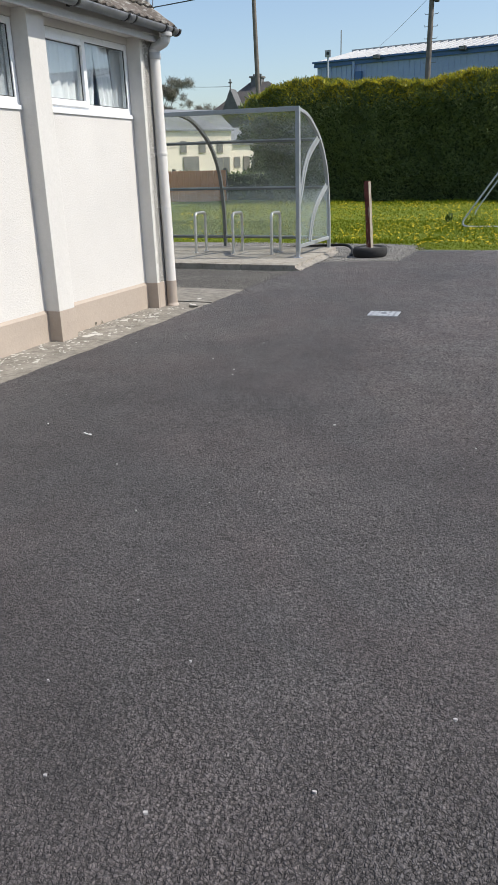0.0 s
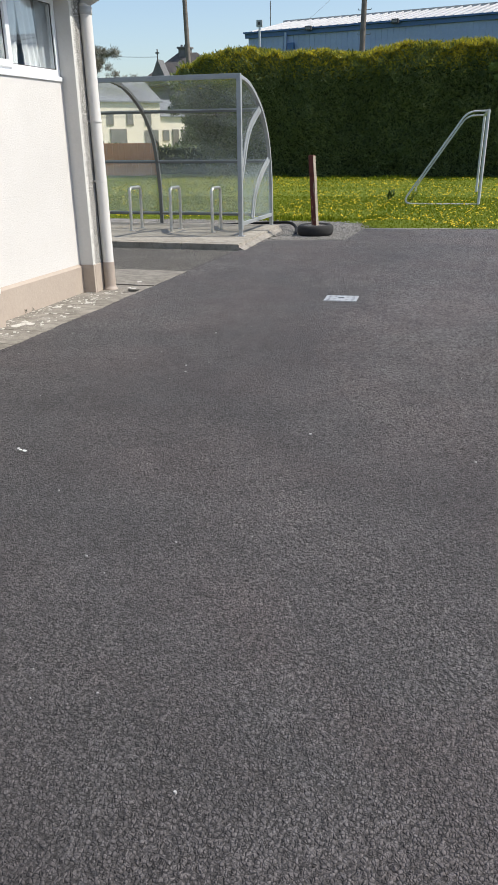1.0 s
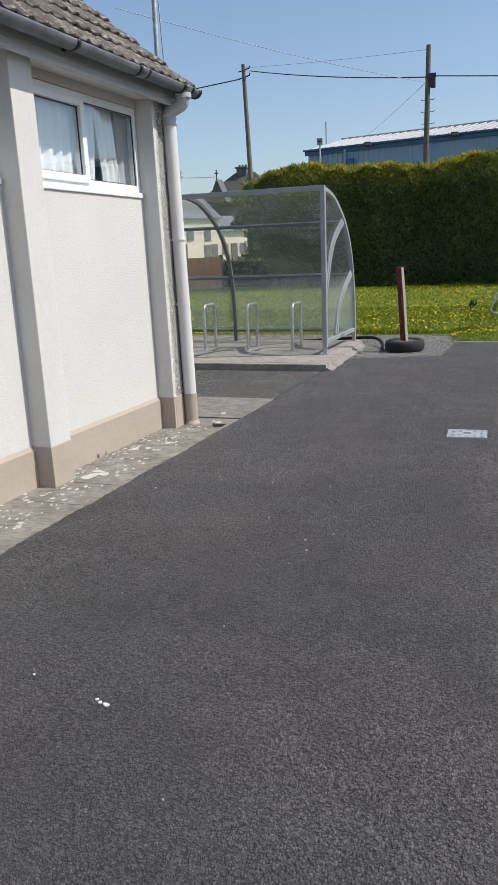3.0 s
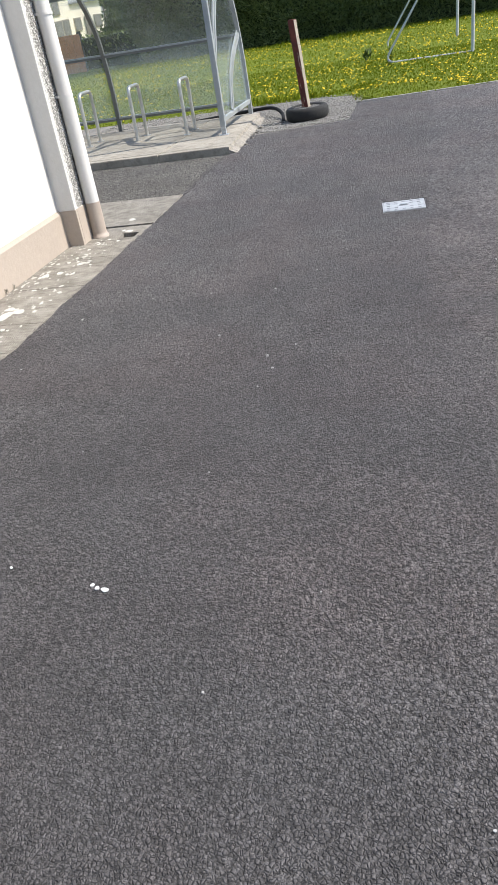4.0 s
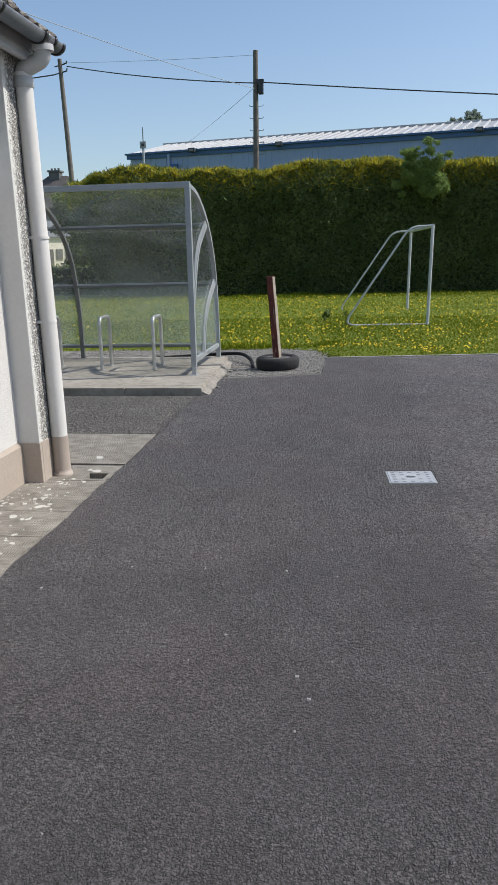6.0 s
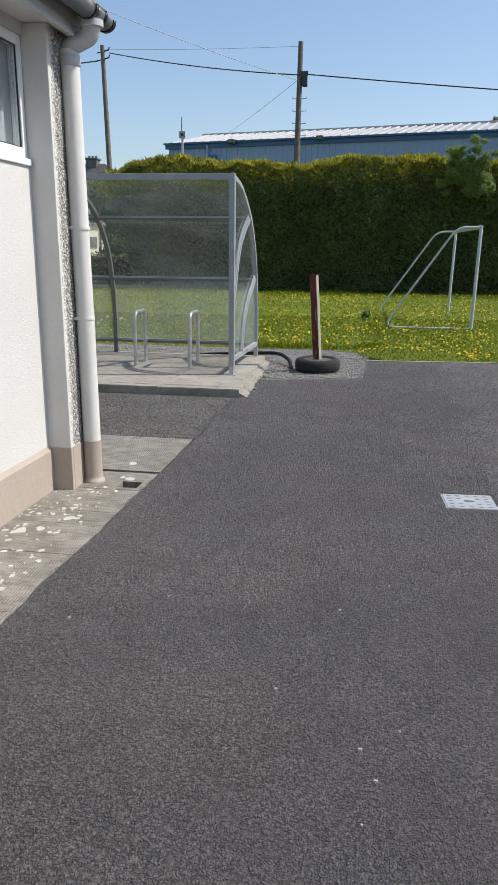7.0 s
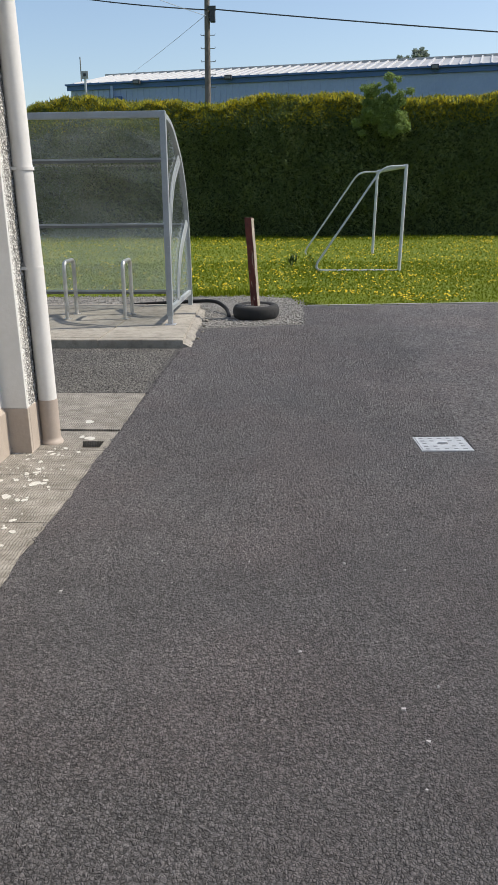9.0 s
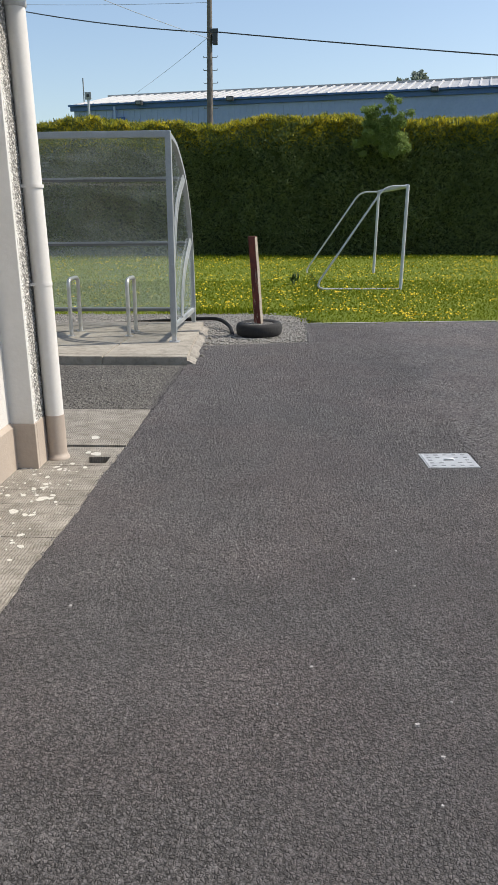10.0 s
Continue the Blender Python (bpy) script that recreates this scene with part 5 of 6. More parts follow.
def hedge():
    HX0, HX1, HY = -7.85, 17.0, 22.0
    h = base("hedge", "tall clipped conifer hedge, dark green with golden tips along the top", "hedge", (4, 23, 0.2))
    inv = h.matrix_basis.inverted()
    # dark inside: the shade between the sprays, put into the body's colour
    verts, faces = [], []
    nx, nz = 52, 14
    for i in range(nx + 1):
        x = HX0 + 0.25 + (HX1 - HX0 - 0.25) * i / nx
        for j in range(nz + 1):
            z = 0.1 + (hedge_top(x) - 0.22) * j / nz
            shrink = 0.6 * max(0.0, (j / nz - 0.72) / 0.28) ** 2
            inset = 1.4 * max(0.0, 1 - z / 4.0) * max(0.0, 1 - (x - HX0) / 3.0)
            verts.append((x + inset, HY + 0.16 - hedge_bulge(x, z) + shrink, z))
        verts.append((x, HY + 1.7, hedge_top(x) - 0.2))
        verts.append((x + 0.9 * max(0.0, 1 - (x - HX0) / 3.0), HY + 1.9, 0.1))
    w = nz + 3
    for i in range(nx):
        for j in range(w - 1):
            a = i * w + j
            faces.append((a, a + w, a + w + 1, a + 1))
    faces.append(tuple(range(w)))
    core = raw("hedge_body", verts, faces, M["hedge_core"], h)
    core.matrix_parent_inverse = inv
    rng = np.random.default_rng(77)

    def spray(name, n, zlo, zhi, power, mat, long, wide, top_n=0, seed=1, up=0.8):
        x = rng.uniform(HX0, HX1, n)
        k = rng.random(n) ** power
        tops = np.array([hedge_top(v) for v in x])
        z = 0.15 + (zlo + (zhi - zlo) * k) * (tops - 0.15)
        y = HY - np.array([hedge_bulge(a, b) for a, b in zip(x, z)]) + rng.uniform(0.0, 0.2, n) + 0.55 * np.clip((z / tops - 0.72) / 0.28, 0, 1) ** 2
        x = x + 1.4 * np.clip(1 - z / 4.0, 0, 1) * np.clip(1 - (x - HX0) / 3.0, 0, 1)
        foot = np.stack([x, y, z], 1)
        d = np.stack([rng.normal(0, 0.75, n), -np.abs(rng.normal(0.6, 0.3, n)), rng.normal(up * 0.5, 0.6, n)], 1)
        if top_n:
            x2 = rng.uniform(HX0, HX1, top_n)
            t2 = np.array([hedge_top(v) for v in x2])
            y2 = HY + 0.1 + rng.uniform(0, 1.6, top_n)
            f2 = np.stack([x2, y2, t2 - 0.12 + 0.1 * np.sin(x2 * 7 + y2 * 5)], 1)
            d2 = np.stack([rng.normal(0, 0.5, top_n), rng.normal(-0.15, 0.4, top_n), rng.normal(0.9, 0.25, top_n)], 1)
            foot, d = np.concatenate([foot, f2]), np.concatenate([d, d2])
        d /= np.linalg.norm(d, axis=1)[:, None]
        ln = rng.uniform(*long, len(foot))
        ob = blades(name, foot, foot + d * ln[:, None], rng.uniform(*wide, len(foot)), mat, h, seed)
        ob.matrix_parent_inverse = inv
        return ob

    spray("green_sprays", 125000, 0.0, 1.0, 0.9, M["hedge"], (0.08, 0.23), (0.010, 0.027), 5000, 2)
    spray("golden_sprays", 34000, 0.74, 1.0, 0.36, M["gold"], (0.07, 0.19), (0.010, 0.024), 20000, 3)
    # ragged end
    n = 5200
    z = rng.uniform(0.2, 4.0, n)
    a = rng.uniform(0, 1, n)
    foot = np.stack([HX0 + 0.35 + 1.4 * (1 - z / 4.0) + 0.15 * np.sin(z * 2.1) + rng.uniform(-0.3, 0.2, n), HY + 0.1 + 1.7 * a, z], 1)
    d = np.stack([-np.abs(rng.normal(0.6, 0.3, n)), rng.normal(-0.2, 0.4, n), rng.normal(0.7, 0.3, n)], 1)
    ob = blades("end_sprays", foot, foot + d * rng.uniform(0.12, 0.34, n)[:, None], rng.uniform(0.012, 0.034, n), M["hedge"], h, 4)
    ob.matrix_parent_inverse = inv


hedge()


def leaf_cloud(name, blobs, n, size, mat, parent, inv, seed, thick=0.3):
    """Small leaves scattered in uneven clumps."""
    rng = np.random.default_rng(seed)
    feet = []
    for (x, y, z, r) in blobs:
        k = max(6, int(n * r ** 2 / sum(b[3] ** 2 for b in blobs)))
        v = rng.normal(size=(k, 3))
        v /= np.linalg.norm(v, axis=1)[:, None]
        feet.append(np.array([x, y, z]) + v * r * rng.uniform(0.35, 1.05, (k, 1)) * np.array([1, 1, 0.8]))
    foot = np.concatenate(feet)
    d = rng.normal(size=foot.shape) + np.array([0, 0, 0.4])
    d /= np.linalg.norm(d, axis=1)[:, None]
    ob = blades(name, foot, foot + d * rng.uniform(0.6, 1.2, (len(foot), 1)) * size, size * thick, mat, parent, seed + 1)
    ob.matrix_parent_inverse = inv
    return ob


def shrub():
    s = base("elder_shrub", "fresh green leafy shrub growing out of the hedge top", "shrub", (4.3, 21.9, 0.2))
    inv = s.matrix_basis.inverted()
    rng = random.Random(8)
    st = bmesh.new()
    for k in range(5):
        tube(st, [(4.3, 22.6, 0.2), (4.2 + 0.1 * k, 22.4, 2.2), (4.1 + 0.15 * k, 22.1, 3.6), (3.8 + 0.25 * k, 21.6, 4.35 + 0.1 * (k % 3))], [0.03, 0.025, 0.015, 0.006], 6)
    o = part("stems", st, M["bark"], s)
    o.matrix_parent_inverse = inv
    blobs = [(4.14 + rng.gauss(0, 0.36), 21.62 + rng.uniform(-0.14, 0.15), 3.92 + rng.gauss(0, 0.36), rng.uniform(0.10, 0.20)) for _ in range(80)]
    blobs += [(3.75 + 0.12 * k, 21.65, 4.5 + 0.07 * (k % 3), 0.08) for k in range(6)] + [(4.60, 21.4, 3.4, 0.18), (4.42, 21.4, 3.25, 0.16)]
    leaf_cloud("leaves", blobs, 26000, 0.058, M["bush"], s, inv, 40)


shrub()


# ---------- poles and cables ----------
def utility_pole(x, y, z1, lean, label, steps):
    p = base("utility_pole", label, "utility pole", (x, y, 0), group="timber utility poles")
    inv = p.matrix_basis.inverted()

    def up(name, bm, mat, lab=""):
        ob = part(name, bm, mat, p, lab)
        ob.matrix_parent_inverse = inv

    foot, top = Vector((x - lean, y, -0.1)), Vector((x + lean * 0.0, y, z1))
    up("shaft", tube(bmesh.new(), [foot.lerp(top, k / 8) for k in range(9)], [0.135 - 0.006 * k for k in range(9)], 14), M["pole"])
    if steps:
        for k in range(10):
            zz = z1 - 1.9 - 0.42 * (k // 2)
            s = 1 if k % 2 else -1
            up("step_iron", tube(bmesh.new(), [(x, y, zz), (x + 0.24 * s, y - 0.03, zz), (x + 0.25 * s, y - 0.03, zz + 0.05)], 0.012, 6), M["dark_metal"])
        b = box(x + 0.09, x + 0.27, y - 0.16, y + 0.06, z1 - 1.5, z1 - 1.1, 0.03)
        up("transformer_box", b, M["lamp_dark"], "small dark box near the pole top")
        up("bracket", box(x + 0.02, x + 0.3, y - 0.16, y - 0.1, z1 - 1.15, z1 - 1.0, 0.01), M["lamp_dark"])
    else:
        for zz in (0.25, 0.55):
            up("insulator", tube(bmesh.new(), [(x, y, z1 - zz), (x + 0.3, y - 0.05, z1 - zz + 0.06), (x + 0.32, y - 0.05, z1 - zz + 0.16)], 0.03, 8), M["lamp_dark"])
            up("insulator", tube(bmesh.new(), [(x, y, z1 - zz), (x - 0.22, y - 0.05, z1 - zz - 0.05)], 0.025, 8), M["lamp_dark"])
    return p


P2, PB = Vector((-1.60, 26.1, 8.75)), Vector((-10.45, 30.2, 9.8))
utility_pole(P2.x, P2.y, P2.z, 0.12, "weathered timber pole with a dark box behind the hedge", True)
utility_pole(PB.x, PB.y, PB.z, -0.35, "weathered timber pole with cable brackets near the hedge end", False)


def cable(a, b, sag, r, mat, label):
    a, b = Vector(a), Vector(b)
    pts = []
    for k in range(25):
        t = k / 24
        p = a.lerp(b, t)
        p.z -= sag * 4 * t * (1 - t)
        pts.append(p)
    thing("overhead_cable", tube(bmesh.new(), pts, r, 6), mat, label, "cable", group="overhead cables")


cable((PB.x + 0.3, PB.y, PB.z - 0.3), (P2.x, P2.y - 0.1, P2.z - 1.12), 0.12, 0.022, M["cable"], "thick black cable between the two poles")
cable((P2.x + 0.2, P2.y - 0.1, P2.z - 1.1), (30, 18.0, 3.9), 0.25, 0.022, M["cable"], "thick black cable running on from the pole")
cable((PB.x - 0.2, PB.y, PB.z - 0.60), (-38.0, 30.5, 8.9), 0.5, 0.026, M["cable"], "black cable running on from the pole behind the school")
cable((PB.x + 0.1, PB.y, PB.z - 0.15), (P2.x, P2.y, P2.z - 0.15), 0.05, 0.007, M["cable_thin"], "thin wire between the pole tops")
cable((P2.x, P2.y, P2.z - 1.2), (-10.6, 53, 8.75), 0.1, 0.008, M["cable_thin"], "thin stay wire falling away behind the sheds")
cable((P2.x, P2.y, P2.z - 1.3), (-5.9, 10.2, 6.75), 0.12, 0.0085, M["cable_thin"], "thin wire rising over the school roof")
cable((-50, 97, 12.2), (-37.9, 93.0, 11.1), 0.15, 0.035, M["cable_thin"], "thin wire near the church")


# ---------- blue industrial building ----------
def warehouse():
    O = Vector((-9.75, 38.0, 0))
    m = Matrix.Translation(O) @ Matrix.Rotation(math.atan2(-4.3, 20.0), 4, "Z")
    L_, D, E, R = 62.0, 4.75, 6.78, 7.76
    w = base("industrial_building", "long blue steel-clad industrial building with a pale sheet roof", "industrial building", O)

    def wp(name, bm, mat, lab=""):
        bmesh.ops.transform(bm, matrix=m, verts=bm.verts)
        ob = part(name, bm, mat, w, lab)
        ob.matrix_parent_inverse = w.matrix_basis.inverted()

    body = bmesh.new()
    prof = [(0, -0.2), (0, E), (D, R - 0.06), (2 * D, E), (2 * D, -0.2)]
    a = [body.verts.new((0, y, z)) for y, z in prof]
    b = [body.verts.new((L_, y, z)) for y, z in prof]
    for k in range(5):
        body.faces.new((a[k], a[(k + 1) % 5], b[(k + 1) % 5], b[k]))
    body.faces.new(a[::-1])
    body.faces.new(b)
    bmesh.ops.recalc_face_normals(body, faces=body.faces)
    wp("wall", body, M["blue"])
    ribs = bmesh.new()
    for k in range(200):
        x = 0.2 + 0.3 * k
        quad_box(ribs, x, x + 0.07, -0.035, -0.002, 0, E - 0.245)
    wp("wall_ribs", ribs, M["blue"])
    wp("trim_band", box(-0.15, L_, -0.12, -0.004, E - 0.24, E - 0.034), M["blue_dark"], "dark blue band under the eaves")
    wp("gutter", box(-0.2, L_, -0.24, -0.01, E - 0.03, E + 0.05), M["blue_dark"], "dark blue eaves gutter")
    rf = bmesh.new()
    s = math.atan2(R - E, D)
    ln = math.hypot(D, R - E)
    for side in (0, 1):
        mm = Matrix.Translation((0, 0, E)) @ Matrix.Rotation(s, 4, "X") if side == 0 else Matrix.Translation((0, 2 * D, E)) @ Matrix.Rotation(-s, 4, "X") @ Matrix.Rotation(math.pi, 4, "Z") @ Matrix.Translation((-L_, 0, 0))
        quad_box(rf, -0.2, L_, -0.12, ln, 0.0, 0.06, 0, mm)
    wp("roof", rf, M["shed_roof"], "pale grey sheet roof")
    rb = bmesh.new()
    mm = Matrix.Translation((0, 0, E)) @ Matrix.Rotation(s, 4, "X")
    for k in range(136):
        x = 0.2 + 0.45 * k
        quad_box(rb, x, x + 0.07, -0.12, ln, 0.062, 0.12, 0, mm)
    wp("roof_ribs", rb, M["shed_rib"])
    wp("ridge_cap", box(-0.2, L_, D - 0.25, D + 0.25, R - 0.02, R + 0.12), M["shed_roof"])
    for x in (3.5, 8.1, 17.5, 26.8):
        wp("flood_light", box(x, x + 0.34, -0.45, -0.245, E - 0.12, E + 0.09, 0.03), M["lamp_dark"], "dark flood light")
        wp("flood_glass", box(x + 0.05, x + 0.29, -0.462, -0.452, E - 0.07, E + 0.04), M["dark_metal"], "grey lamp glass")
    # corner mast and camera box
    wp("downpipe", box(2.2, 2.32, -0.16, -0.045, 0, E - 0.1), M["blue"])
    wp("wall_box", box(2.4, 2.75, -0.2, -0.04, E - 1.0, E - 0.6), M["blue_dark"])


warehouse()
mast = base("mast", "thin pale mast with a square box before the blue building", "mast", (-8.1, 34.4, 0))
mi = mast.matrix_basis.inverted()
for nm, bm, mt in (("shaft", tube(bmesh.new(), [(-8.1, 34.4, 0), (-8.1, 34.4, 6.75)], 0.055, 10), M["galv"]), ("box", box(-8.25, -7.95, 34.34, 34.42, 6.62, 6.94, 0.02), M["cover"]), ("plate", box(-8.16, -8.04, 34.325, 34.338, 6.72, 6.84), M["lamp_dark"])):
    ob = part(nm, bm, mt, mast)
    ob.matrix_parent_inverse = mi
ant = thing("antenna", tube(bmesh.new(), [(-17.3, 70, 0.2), (-17.3, 70, 13.0)], 0.05, 8), M["dark_metal"], "thin tall antenna mast far behind the blue building", "antenna")
part("antenna_base", box(-17.5, -17.1, 69.8, 70.2, 0.1, 0.6), M["dark_metal"], ant)


# ---------- house, church and trees beyond ----------
def far_house():
    H = base("house", "cream painted two-storey house with slate roof and dark windows", "house", (-31, 74.5, 0.2))
    inv = H.matrix_basis.inverted()
    turn = Matrix.Translation((-34.15, 70.0, 0)) @ Matrix.Rotation(radians(48.7), 4, "Z")

    def hp(name, bm, mat, lab="", parent=None):
        bmesh.ops.transform(bm, matrix=turn, verts=bm.verts)
        ob = part(name, bm, mat, parent or H, lab)
        if parent is None:
            ob.matrix_parent_inverse = inv
        return ob

    hp("wall", box(-8, 5.97, 0, 8, 0.1, 5.3), M["house"])
    hp("wing_wall", box(5.97, 10.0, 0.3, 7, 0.1, 3.95), M["house"])
    hp("annex_wall", box(10.0, 13.0, 0.6, 5, 0.1, 1.95), M["house"])
    hp("annex_door", box(10.9, 11.7, 0.5, 0.595, 0.2, 1.9), M["door"], "grey brown door")
    for x0, x1, y0, y1, ze, zr in ((-8.3, 6.2, -0.25, 8.3, 5.25, 7.4), (5.97, 10.2, 0.05, 7.3, 3.9, 5.6)):
        rb = bmesh.new()
        ym = (y0 + y1) / 2
        pr = [(y0, ze), (ym, zr), (y1, ze), (y1, ze - 0.15), (ym, zr - 0.2), (y0, ze - 0.15)]
        a = [rb.verts.new((x0, y, z)) for y, z in pr]
        b = [rb.verts.new((x1, y, z)) for y, z in pr]
        for k in range(6):
            rb.faces.new((a[k], a[(k + 1) % 6], b[(k + 1) % 6], b[k]))
        rb.faces.new(a)
        rb.faces.new(b[::-1])
        bmesh.ops.recalc_face_normals(rb, faces=rb.faces)
        hp("roof", rb, M["slate"])
    for x, z, w, h, y in ((-2.2, 3.1, 0.55, 1.0, 0), (0.5, 3.1, 0.55, 1.0, 0), (2.6, 3.1, 0.55, 1.0, 0), (4.6, 3.1, 0.52, 1.0, 0), (1.3, 1.1, 1.6, 1.5, 0), (4.55, 1.25, 0.6, 1.2, 0), (5.3, 0.6, 0.6, 1.9, 0), (6.7, 1.6, 0.58, 0.9, 0.3), (8.86, 1.65, 0.58, 0.9, 0.3)):
        fr = bmesh.new()
        quad_box(fr, x - w / 2 - 0.08, x + w / 2 + 0.08, y - 0.08, y - 0.005, z - 0.12, z + h + 0.08)
        o = hp("window", fr, M["slab"])
        hp("pane", box(x - w / 2, x + w / 2, y - 0.10, y - 0.083, z, z + h), M["house_glass"], "", o)
    hp("door", box(7.45, 8.15, 0.2, 0.295, 0.3, 2.6), M["door"], "grey brown door")
    hp("drainpipe", box(9.6, 9.72, 0.18, 0.29, 0.2, 3.9), M["door"])


far_house()


def hip_house():
    C = base("church", "grey slate church roof with a stone cross and chimney", "church", (-36, 95, 0.5))
    inv = C.matrix_basis.inverted()

    def cp(name, bm, mat, lab=""):
        ob = part(name, bm, mat, C, lab)
        ob.matrix_parent_inverse = inv

    cp("wall", box(-41.5, -30, 95, 104, 0.2, 7.9), M["stone_wall"])
    rb = bmesh.new()
    lo = [rb.verts.new(p) for p in ((-42.0, 94.0, 7.8), (-29.5, 94.0, 7.8), (-29.5, 104.5, 7.8), (-42.0, 104.5, 7.8))]
    hi = [rb.verts.new(p) for p in ((-37.2, 98.0, 11.9), (-34.6, 98.0, 11.9))]
    rb.faces.new((lo[0], lo[1], hi[1], hi[0]))
    rb.faces.new((lo[1], lo[2], hi[1]))
    rb.faces.new((lo[2], lo[3], hi[0], hi[1]))
    rb.faces.new((lo[3], lo[0], hi[0]))
    rb.faces.new(lo[::-1])
    bmesh.ops.recalc_face_normals(rb, faces=rb.faces)
    cp("roof", rb, M["church_roof"])
    ch = box(-36.9, -35.5, 97.5, 98.7, 11.2, 12.45, 0.05)
    quad_box(ch, -37.05, -35.35, 97.3, 98.9, 12.35, 12.58, 0.05)
    for k in range(3):
        tube(ch, [(-36.65 + 0.45 * k, 98.1, 12.5), (-36.65 + 0.45 * k, 98.1, 12.85)], 0.15, 8)
    cp("chimney", ch, M["stone_wall"], "grey chimney stack")
    gb = bmesh.new()
    pr = [(-39.2, 8.0), (-37.9, 10.85), (-36.6, 8.0)]
    a = [gb.verts.new((x, 92.9, z)) for x, z in pr]
    b = [gb.verts.new((x, 94.9, z)) for x, z in pr]
    gb.faces.new(a)
    gb.faces.new(b[::-1])
    for k in range(3):
        gb.faces.new((a[k], b[k], b[(k + 1) % 3], a[(k + 1) % 3]))
    bmesh.ops.recalc_face_normals(gb, faces=gb.faces)
    cp("gable", gb, M["stone_wall"])
    cr = box(-37.96, -37.84, 92.95, 93.1, 10.7, 11.95)
    quad_box(cr, -38.14, -37.66, 92.95, 93.1, 11.47, 11.6)
    cp("cross", cr, M["stone_wall"], "stone cross")


hip_house()


def panel_fence():
    f = base("board_fence", "low red brown board fence at the end of the hedge", "fence", (-11, 23, 0.2))
    inv = f.matrix_basis.inverted()
    for k in range(26):
        x = -16.0 + 0.27 * k
        ob = part("board", box(x, x + 0.255, 23.0, 23.03, 0.2, 1.42, 0.006), M["terracotta"], f)
        ob.matrix_parent_inverse = inv
    for k in range(4):
        ob = part("fence_post", box(-16.0 + 2.3 * k, -15.88 + 2.3 * k, 23.035, 23.14, 0.1, 1.5), M["pole"], f)
        ob.matrix_parent_inverse = inv
    ob = part("rail", box(-16, -9.0, 22.96, 22.995, 0.9, 1.0), M["terracotta"], f)
    ob.matrix_parent_inverse = inv


panel_fence()


def tree(name, x, y, z0, h, spread, label, mat, n, leaf, seed, bare=False, low=False):
    t = base(name, label, "tree", (x, y, z0))
    inv = t.matrix_basis.inverted()
    rng = random.Random(seed)
    tr = tube(bmesh.new(), [(x, y, z0), (x + 0.1, y, z0 + h * 0.4), (x, y, z0 + h * 0.75)], [0.35, 0.26, 0.1], 10)
    blobs = []
    for k in range(16):
        a = rng.uniform(0, 6.28)
        b = Vector((x, y, z0 + h * rng.uniform(0.35, 0.7)))
        e = Vector((x + math.cos(a) * spread * rng.uniform(0.35, 1), y + math.sin(a) * spread * rng.uniform(0.35, 1), z0 + h * rng.uniform(0.62, 0.98)))
        tube(tr, [b, b.lerp(e, 0.5) + Vector((0, 0, 0.2)), e], [0.1, 0.06, 0.02], 6)
        for _ in range(4):
            blobs.append((e.x + rng.gauss(0, spread * 0.16), e.y + rng.gauss(0, spread * 0.16), e.z + rng.gauss(0, h * 0.035), rng.uniform(0.10, 0.26) * spread))
    if low:
        for _ in range(26):
            blobs.append((x + rng.gauss(0, spread * 0.5), y - abs(rng.gauss(0.3, spread * 0.3)), z0 + h * rng.uniform(0.28, 0.7), rng.uniform(0.16, 0.3) * spread))
    o = part("trunk", tr, M["bark"], t)
    o.matrix_parent_inverse = inv
    leaf_cloud("crown", blobs, n, leaf, mat, t, inv, seed, 0.035 if bare else 0.3)


tree("tree", 13.6, 90, 0.5, 15.2, 1.9, "dark far tree behind the blue building roof", M["far_leaf"], 5200, 0.42, 51)
tree("tree", -45.5, 88, 0.5, 10.8, 3.4, "hazy spring tree with fine bare twigs", M["twig"], 26000, 0.6, 52, True)
tree("tree", -43.5, 96, 0.5, 9.2, 2.6, "hazy spring tree with fine bare twigs", M["twig"], 14000, 0.5, 53, True)


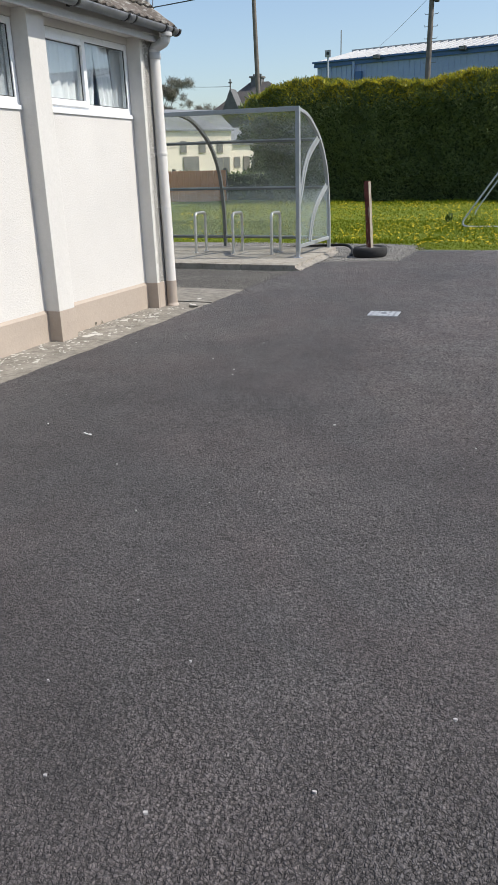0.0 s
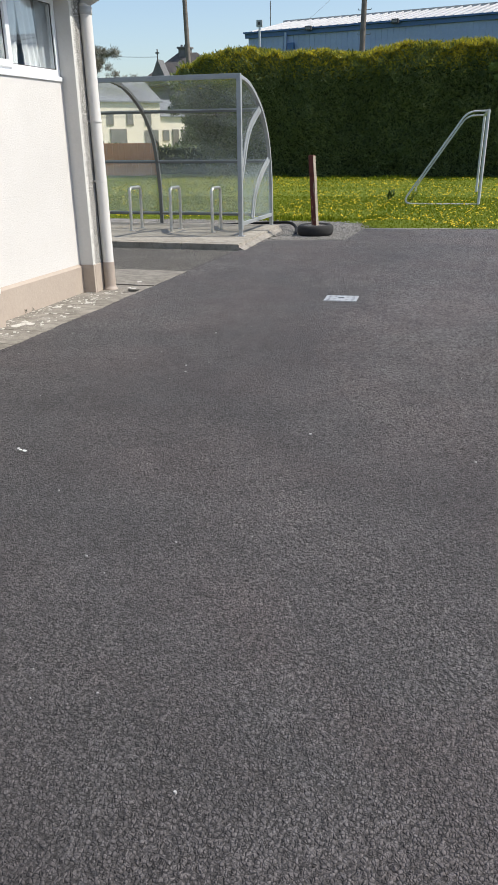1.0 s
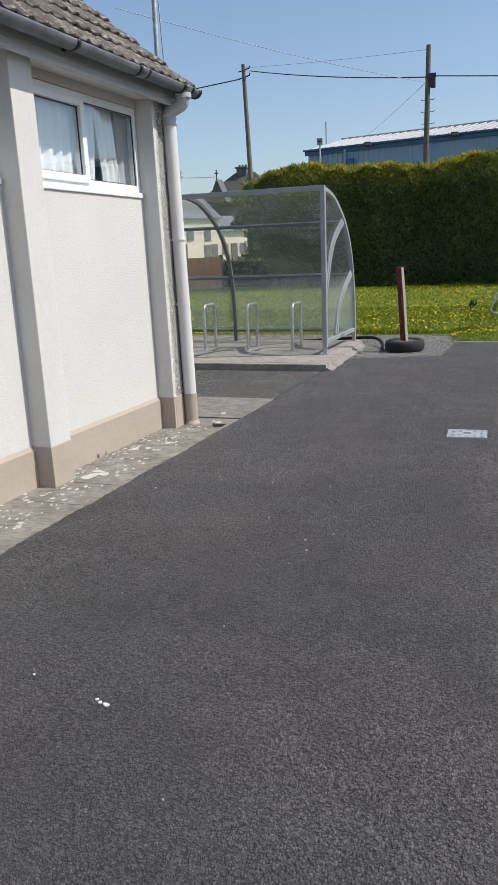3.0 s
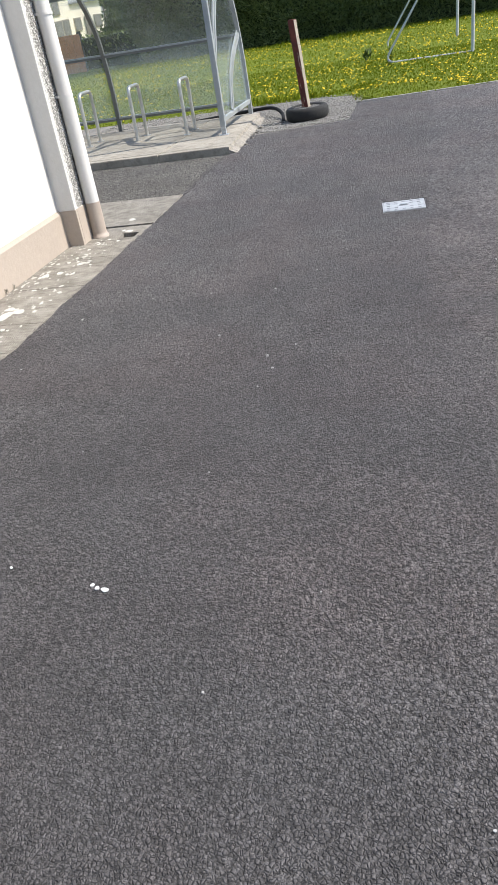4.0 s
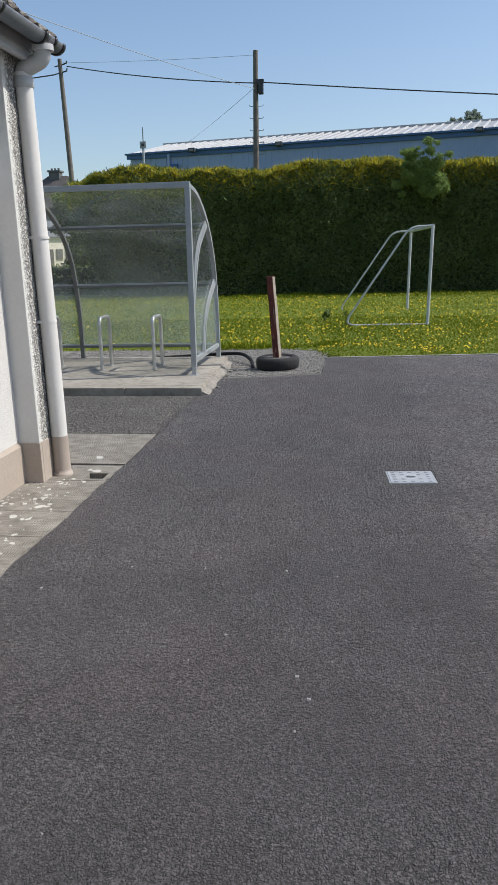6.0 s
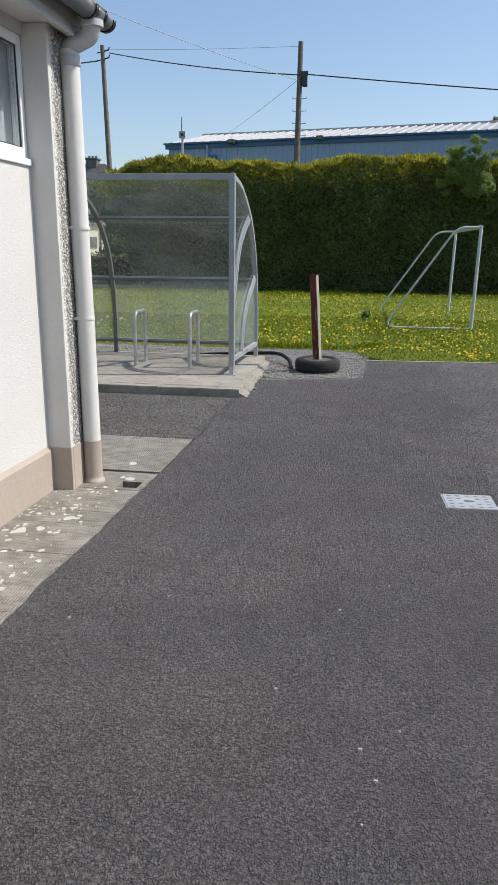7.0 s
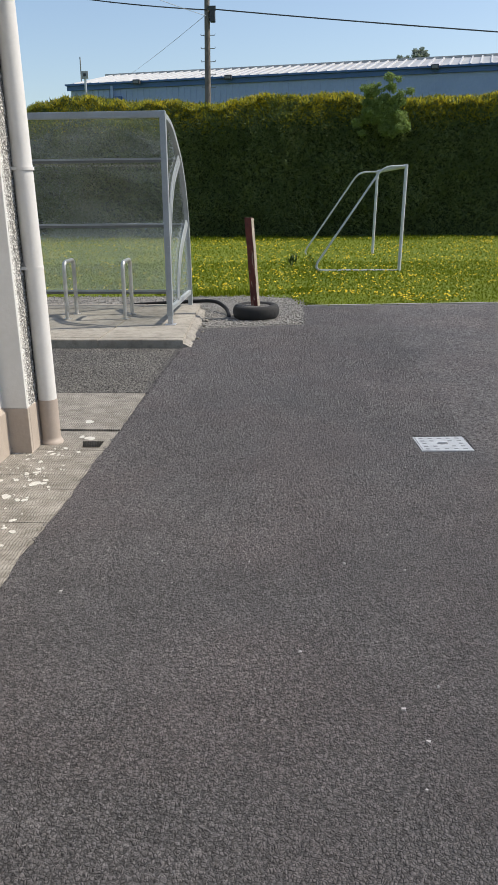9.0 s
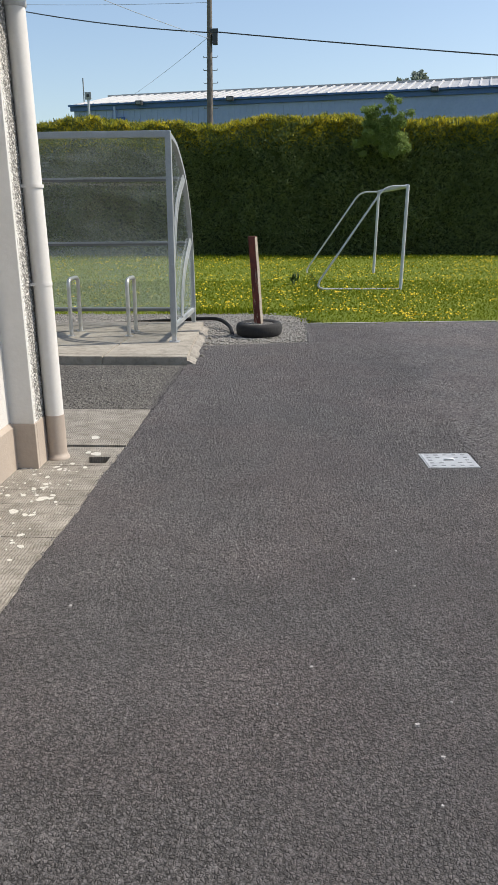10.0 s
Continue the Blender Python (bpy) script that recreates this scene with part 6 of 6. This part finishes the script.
# ---------- small things in the yard ----------
def cover():
    c = base("inspection_cover", "pale square metal inspection cover with slots and a lifting grip", "manhole cover", (2.565, 0.126, 0))
    inv = c.matrix_basis.inverted()
    m = Matrix.Translation((2.565, 0.126, 0)) @ Matrix.Rotation(radians(4.0), 4, "Z")

    def cp(name, bm, mat, lab=""):
        bmesh.ops.transform(bm, matrix=m, verts=bm.verts)
        ob = part(name, bm, mat, c, lab)
        ob.matrix_parent_inverse = inv

    cp("plate", quad_box(bmesh.new(), -0.150, 0.150, -0.143, 0.143, -0.03, 0.006, 0.002), M["cover"])
    fr = bmesh.new()
    for b in ((-0.160, 0.160, -0.152, -0.1445), (-0.160, 0.160, 0.1445, 0.152), (-0.160, -0.1515, -0.1445, 0.1445), (0.1515, 0.160, -0.1445, 0.1445)):
        quad_box(fr, *b, -0.03, 0.004)
    cp("frame", fr, M["cover"])
    for i in range(5):
        for j in range(5):
            if (i == 2 and j in (1, 2, 3)) or (j == 2 and i in (1, 3)):
                continue
            x, y = -0.116 + 0.058 * i, -0.112 + 0.056 * j
            cp("slot", quad_box(bmesh.new(), x - 0.0125, x + 0.0125, y - 0.008, y + 0.008, 0.0055, 0.0075), M["dark_metal"])
    grip = tube(bmesh.new(), [(-0.034, 0, 0.004), (-0.024, 0, 0.012), (0.024, 0, 0.012), (0.034, 0, 0.004)], 0.006, 8)
    cp("grip", grip, M["galv"], "shiny lifting grip")
    # flat disc whose dark colour gives the shade of a hollow
    cp("grip_hollow", tube(bmesh.new(), [(0, 0, 0.0055), (0, 0, 0.0072)], 0.036, 20, True, 0.55), M["dark_metal"], "flat dark disc for the shaded hollow under the grip")


cover()
rng = random.Random(61)
litter = [(1.785, -4.437, 0.013), (1.757, -4.43, 0.009), (1.735, -4.415, 0.008), (1.41, -4.33, 0.006)]
for x, y, r in litter:
    thing("litter", blot(rng, r * 0.9, x, y, 0.0075, 0.003, 1.3), M["litter"], "small white scrap of paper on the asphalt", "litter", group="litter on the yard")


def chips():
    rng = random.Random(62)
    bm = bmesh.new()
    seen = [(4.222, -6.382, 7), (3.998, -3.996, 6), (3.381, -6.375, 5), (3.927, -6.79, 6), (3.002, -6.62, 5), (3.242, -6.977, 6), (3.554, -7.002, 7), (3.136, -3.812, 9),
            (2.614, -5.358, 5), (1.985, -2.656, 8), (2.038, -2.807, 6), (1.857, -1.639, 5), (1.074, -1.643, 5), (0.715, -1.939, 7), (1.67, -2.345, 6), (2.003, -3.006, 4)]
    spots = [(x, y, r * 0.001) for x, y, r in seen] + [(rng.uniform(0.6, 5.0), rng.uniform(-7.0, 4.2), rng.choice((0.002, 0.0025, 0.003, 0.004))) for _ in range(110)]
    for x, y, r in spots:
        n = 7
        turn, ring = rng.uniform(0, 6), []
        for k in range(n):
            a = 6.2832 * k / n + turn
            ring.append((x + r * math.cos(a) * rng.uniform(0.7, 1.3), y + r * 0.8 * math.sin(a) * rng.uniform(0.7, 1.2)))
        prism(bm, ring, 0.003, 0.0075 + 0.3 * r)
    thing("chips", bm, M["chip"], "tiny pale stone chips lying on the asphalt", "chips", kind="stuff")


chips()


def weeds(name, x, y, z, n, h, seed, label, mat):
    r = np.random.default_rng(seed)
    foot = np.stack([x + r.normal(0, h * 0.12, n), y + r.normal(0, h * 0.12, n), np.full(n, z)], 1)
    d = np.stack([r.normal(0, 0.4, n), r.normal(0, 0.4, n), np.abs(r.normal(0.9, 0.2, n))], 1)
    foot[:, 2] += r.uniform(0, h * 0.6, n)
    tagged(blades(name, foot, foot + d * h * 0.5, h * 0.09, mat, None, seed), label, "weed", group="weeds")


weeds("weed", -0.09, -0.135, 0.005, 40, 0.05, 1, "small green weed at the foot of the pilaster", M["weed"])
weeds("weed", -0.10, -1.32, 0.005, 14, 0.042, 2, "small dry weed at the foot of the wall", M["twig"])
weeds("weed", -0.10, -1.20, 0.005, 14, 0.042, 3, "small dry weed at the foot of the wall", M["twig"])
weeds("weed", 1.52, 11.8, 0.13, 22, 0.26, 4, "dark leafy weed standing in the lawn", M["weed"])

mst = thing("aerial_mast", tube(bmesh.new(), [(-0.51, 1.0, 0.0), (-0.51, 1.0, 4.3)], 0.024, 12), M["galv"], "grey metal aerial mast behind the school gable", "aerial")
part("aerial_cable", tube(bmesh.new(), [(-0.46, 0.97, 2.6), (-0.43, 0.97, 3.4), (-0.45, 0.97, 3.9), (-0.49, 0.98, 4.2)], 0.007, 6), M["cable_thin"], mst)


def low_hedge():
    h = base("low_hedge", "low dark garden hedge in front of the cream house", "hedge", (-18, 24, 0.3))
    inv = h.matrix_basis.inverted()
    # dark body: its colour carries the shade behind the leaves
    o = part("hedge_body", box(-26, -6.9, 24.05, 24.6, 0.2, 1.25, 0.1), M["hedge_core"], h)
    o.matrix_parent_inverse = inv
    r = np.random.default_rng(14)
    n = 9000
    foot = np.stack([r.uniform(-26, -6.8, n), r.uniform(23.98, 24.7, n), r.uniform(0.2, 1.3, n)], 1)
    d = r.normal(size=(n, 3)) + np.array([0, -0.5, 0.8])
    d /= np.linalg.norm(d, axis=1)[:, None]
    o = blades("leaves", foot, foot + d * r.uniform(0.08, 0.24, (n, 1)), 0.04, M["hedge"], h, 15)
    o.matrix_parent_inverse = inv


low_hedge()
tree("tree", -16.2, 60, -1.6, 7.2, 2.6, "dark leafy tree beside the cream house", M["hedge"], 14000, 0.30, 54, False, True)
tree("tree", -12.8, 57, -1.8, 6.6, 2.4, "dark leafy tree beside the cream house", M["hedge"], 12000, 0.30, 55, False, True)


def pole_bush():
    b = base("bush", "dark leafy bush at the end of the hedge", "bush", (-9.5, 29.4, 0.3))
    inv = b.matrix_basis.inverted()
    rng = random.Random(71)
    st = bmesh.new()
    for k in range(4):
        tube(st, [(-9.5, 29.4, 0.2), (-9.55 - 0.15 * k, 29.3, 1.6), (-9.2 - 0.35 * k, 29.2, 3.4)], [0.05, 0.04, 0.012], 6)
    o = part("stems", st, M["bark"], b)
    o.matrix_parent_inverse = inv
    blobs = [(-9.45 + rng.gauss(0, 0.32), 29.2 + rng.gauss(0, 0.3), rng.uniform(0.5, 2.4), rng.uniform(0.25, 0.5)) for _ in range(22)]
    blobs += [(-9.75 + rng.gauss(0, 0.55), 29.2 + rng.gauss(0, 0.3), rng.uniform(2.3, 4.2), rng.uniform(0.2, 0.45)) for _ in range(24)]
    leaf_cloud("leaves", blobs, 12000, 0.13, M["hedge"], b, inv, 72)


pole_bush()
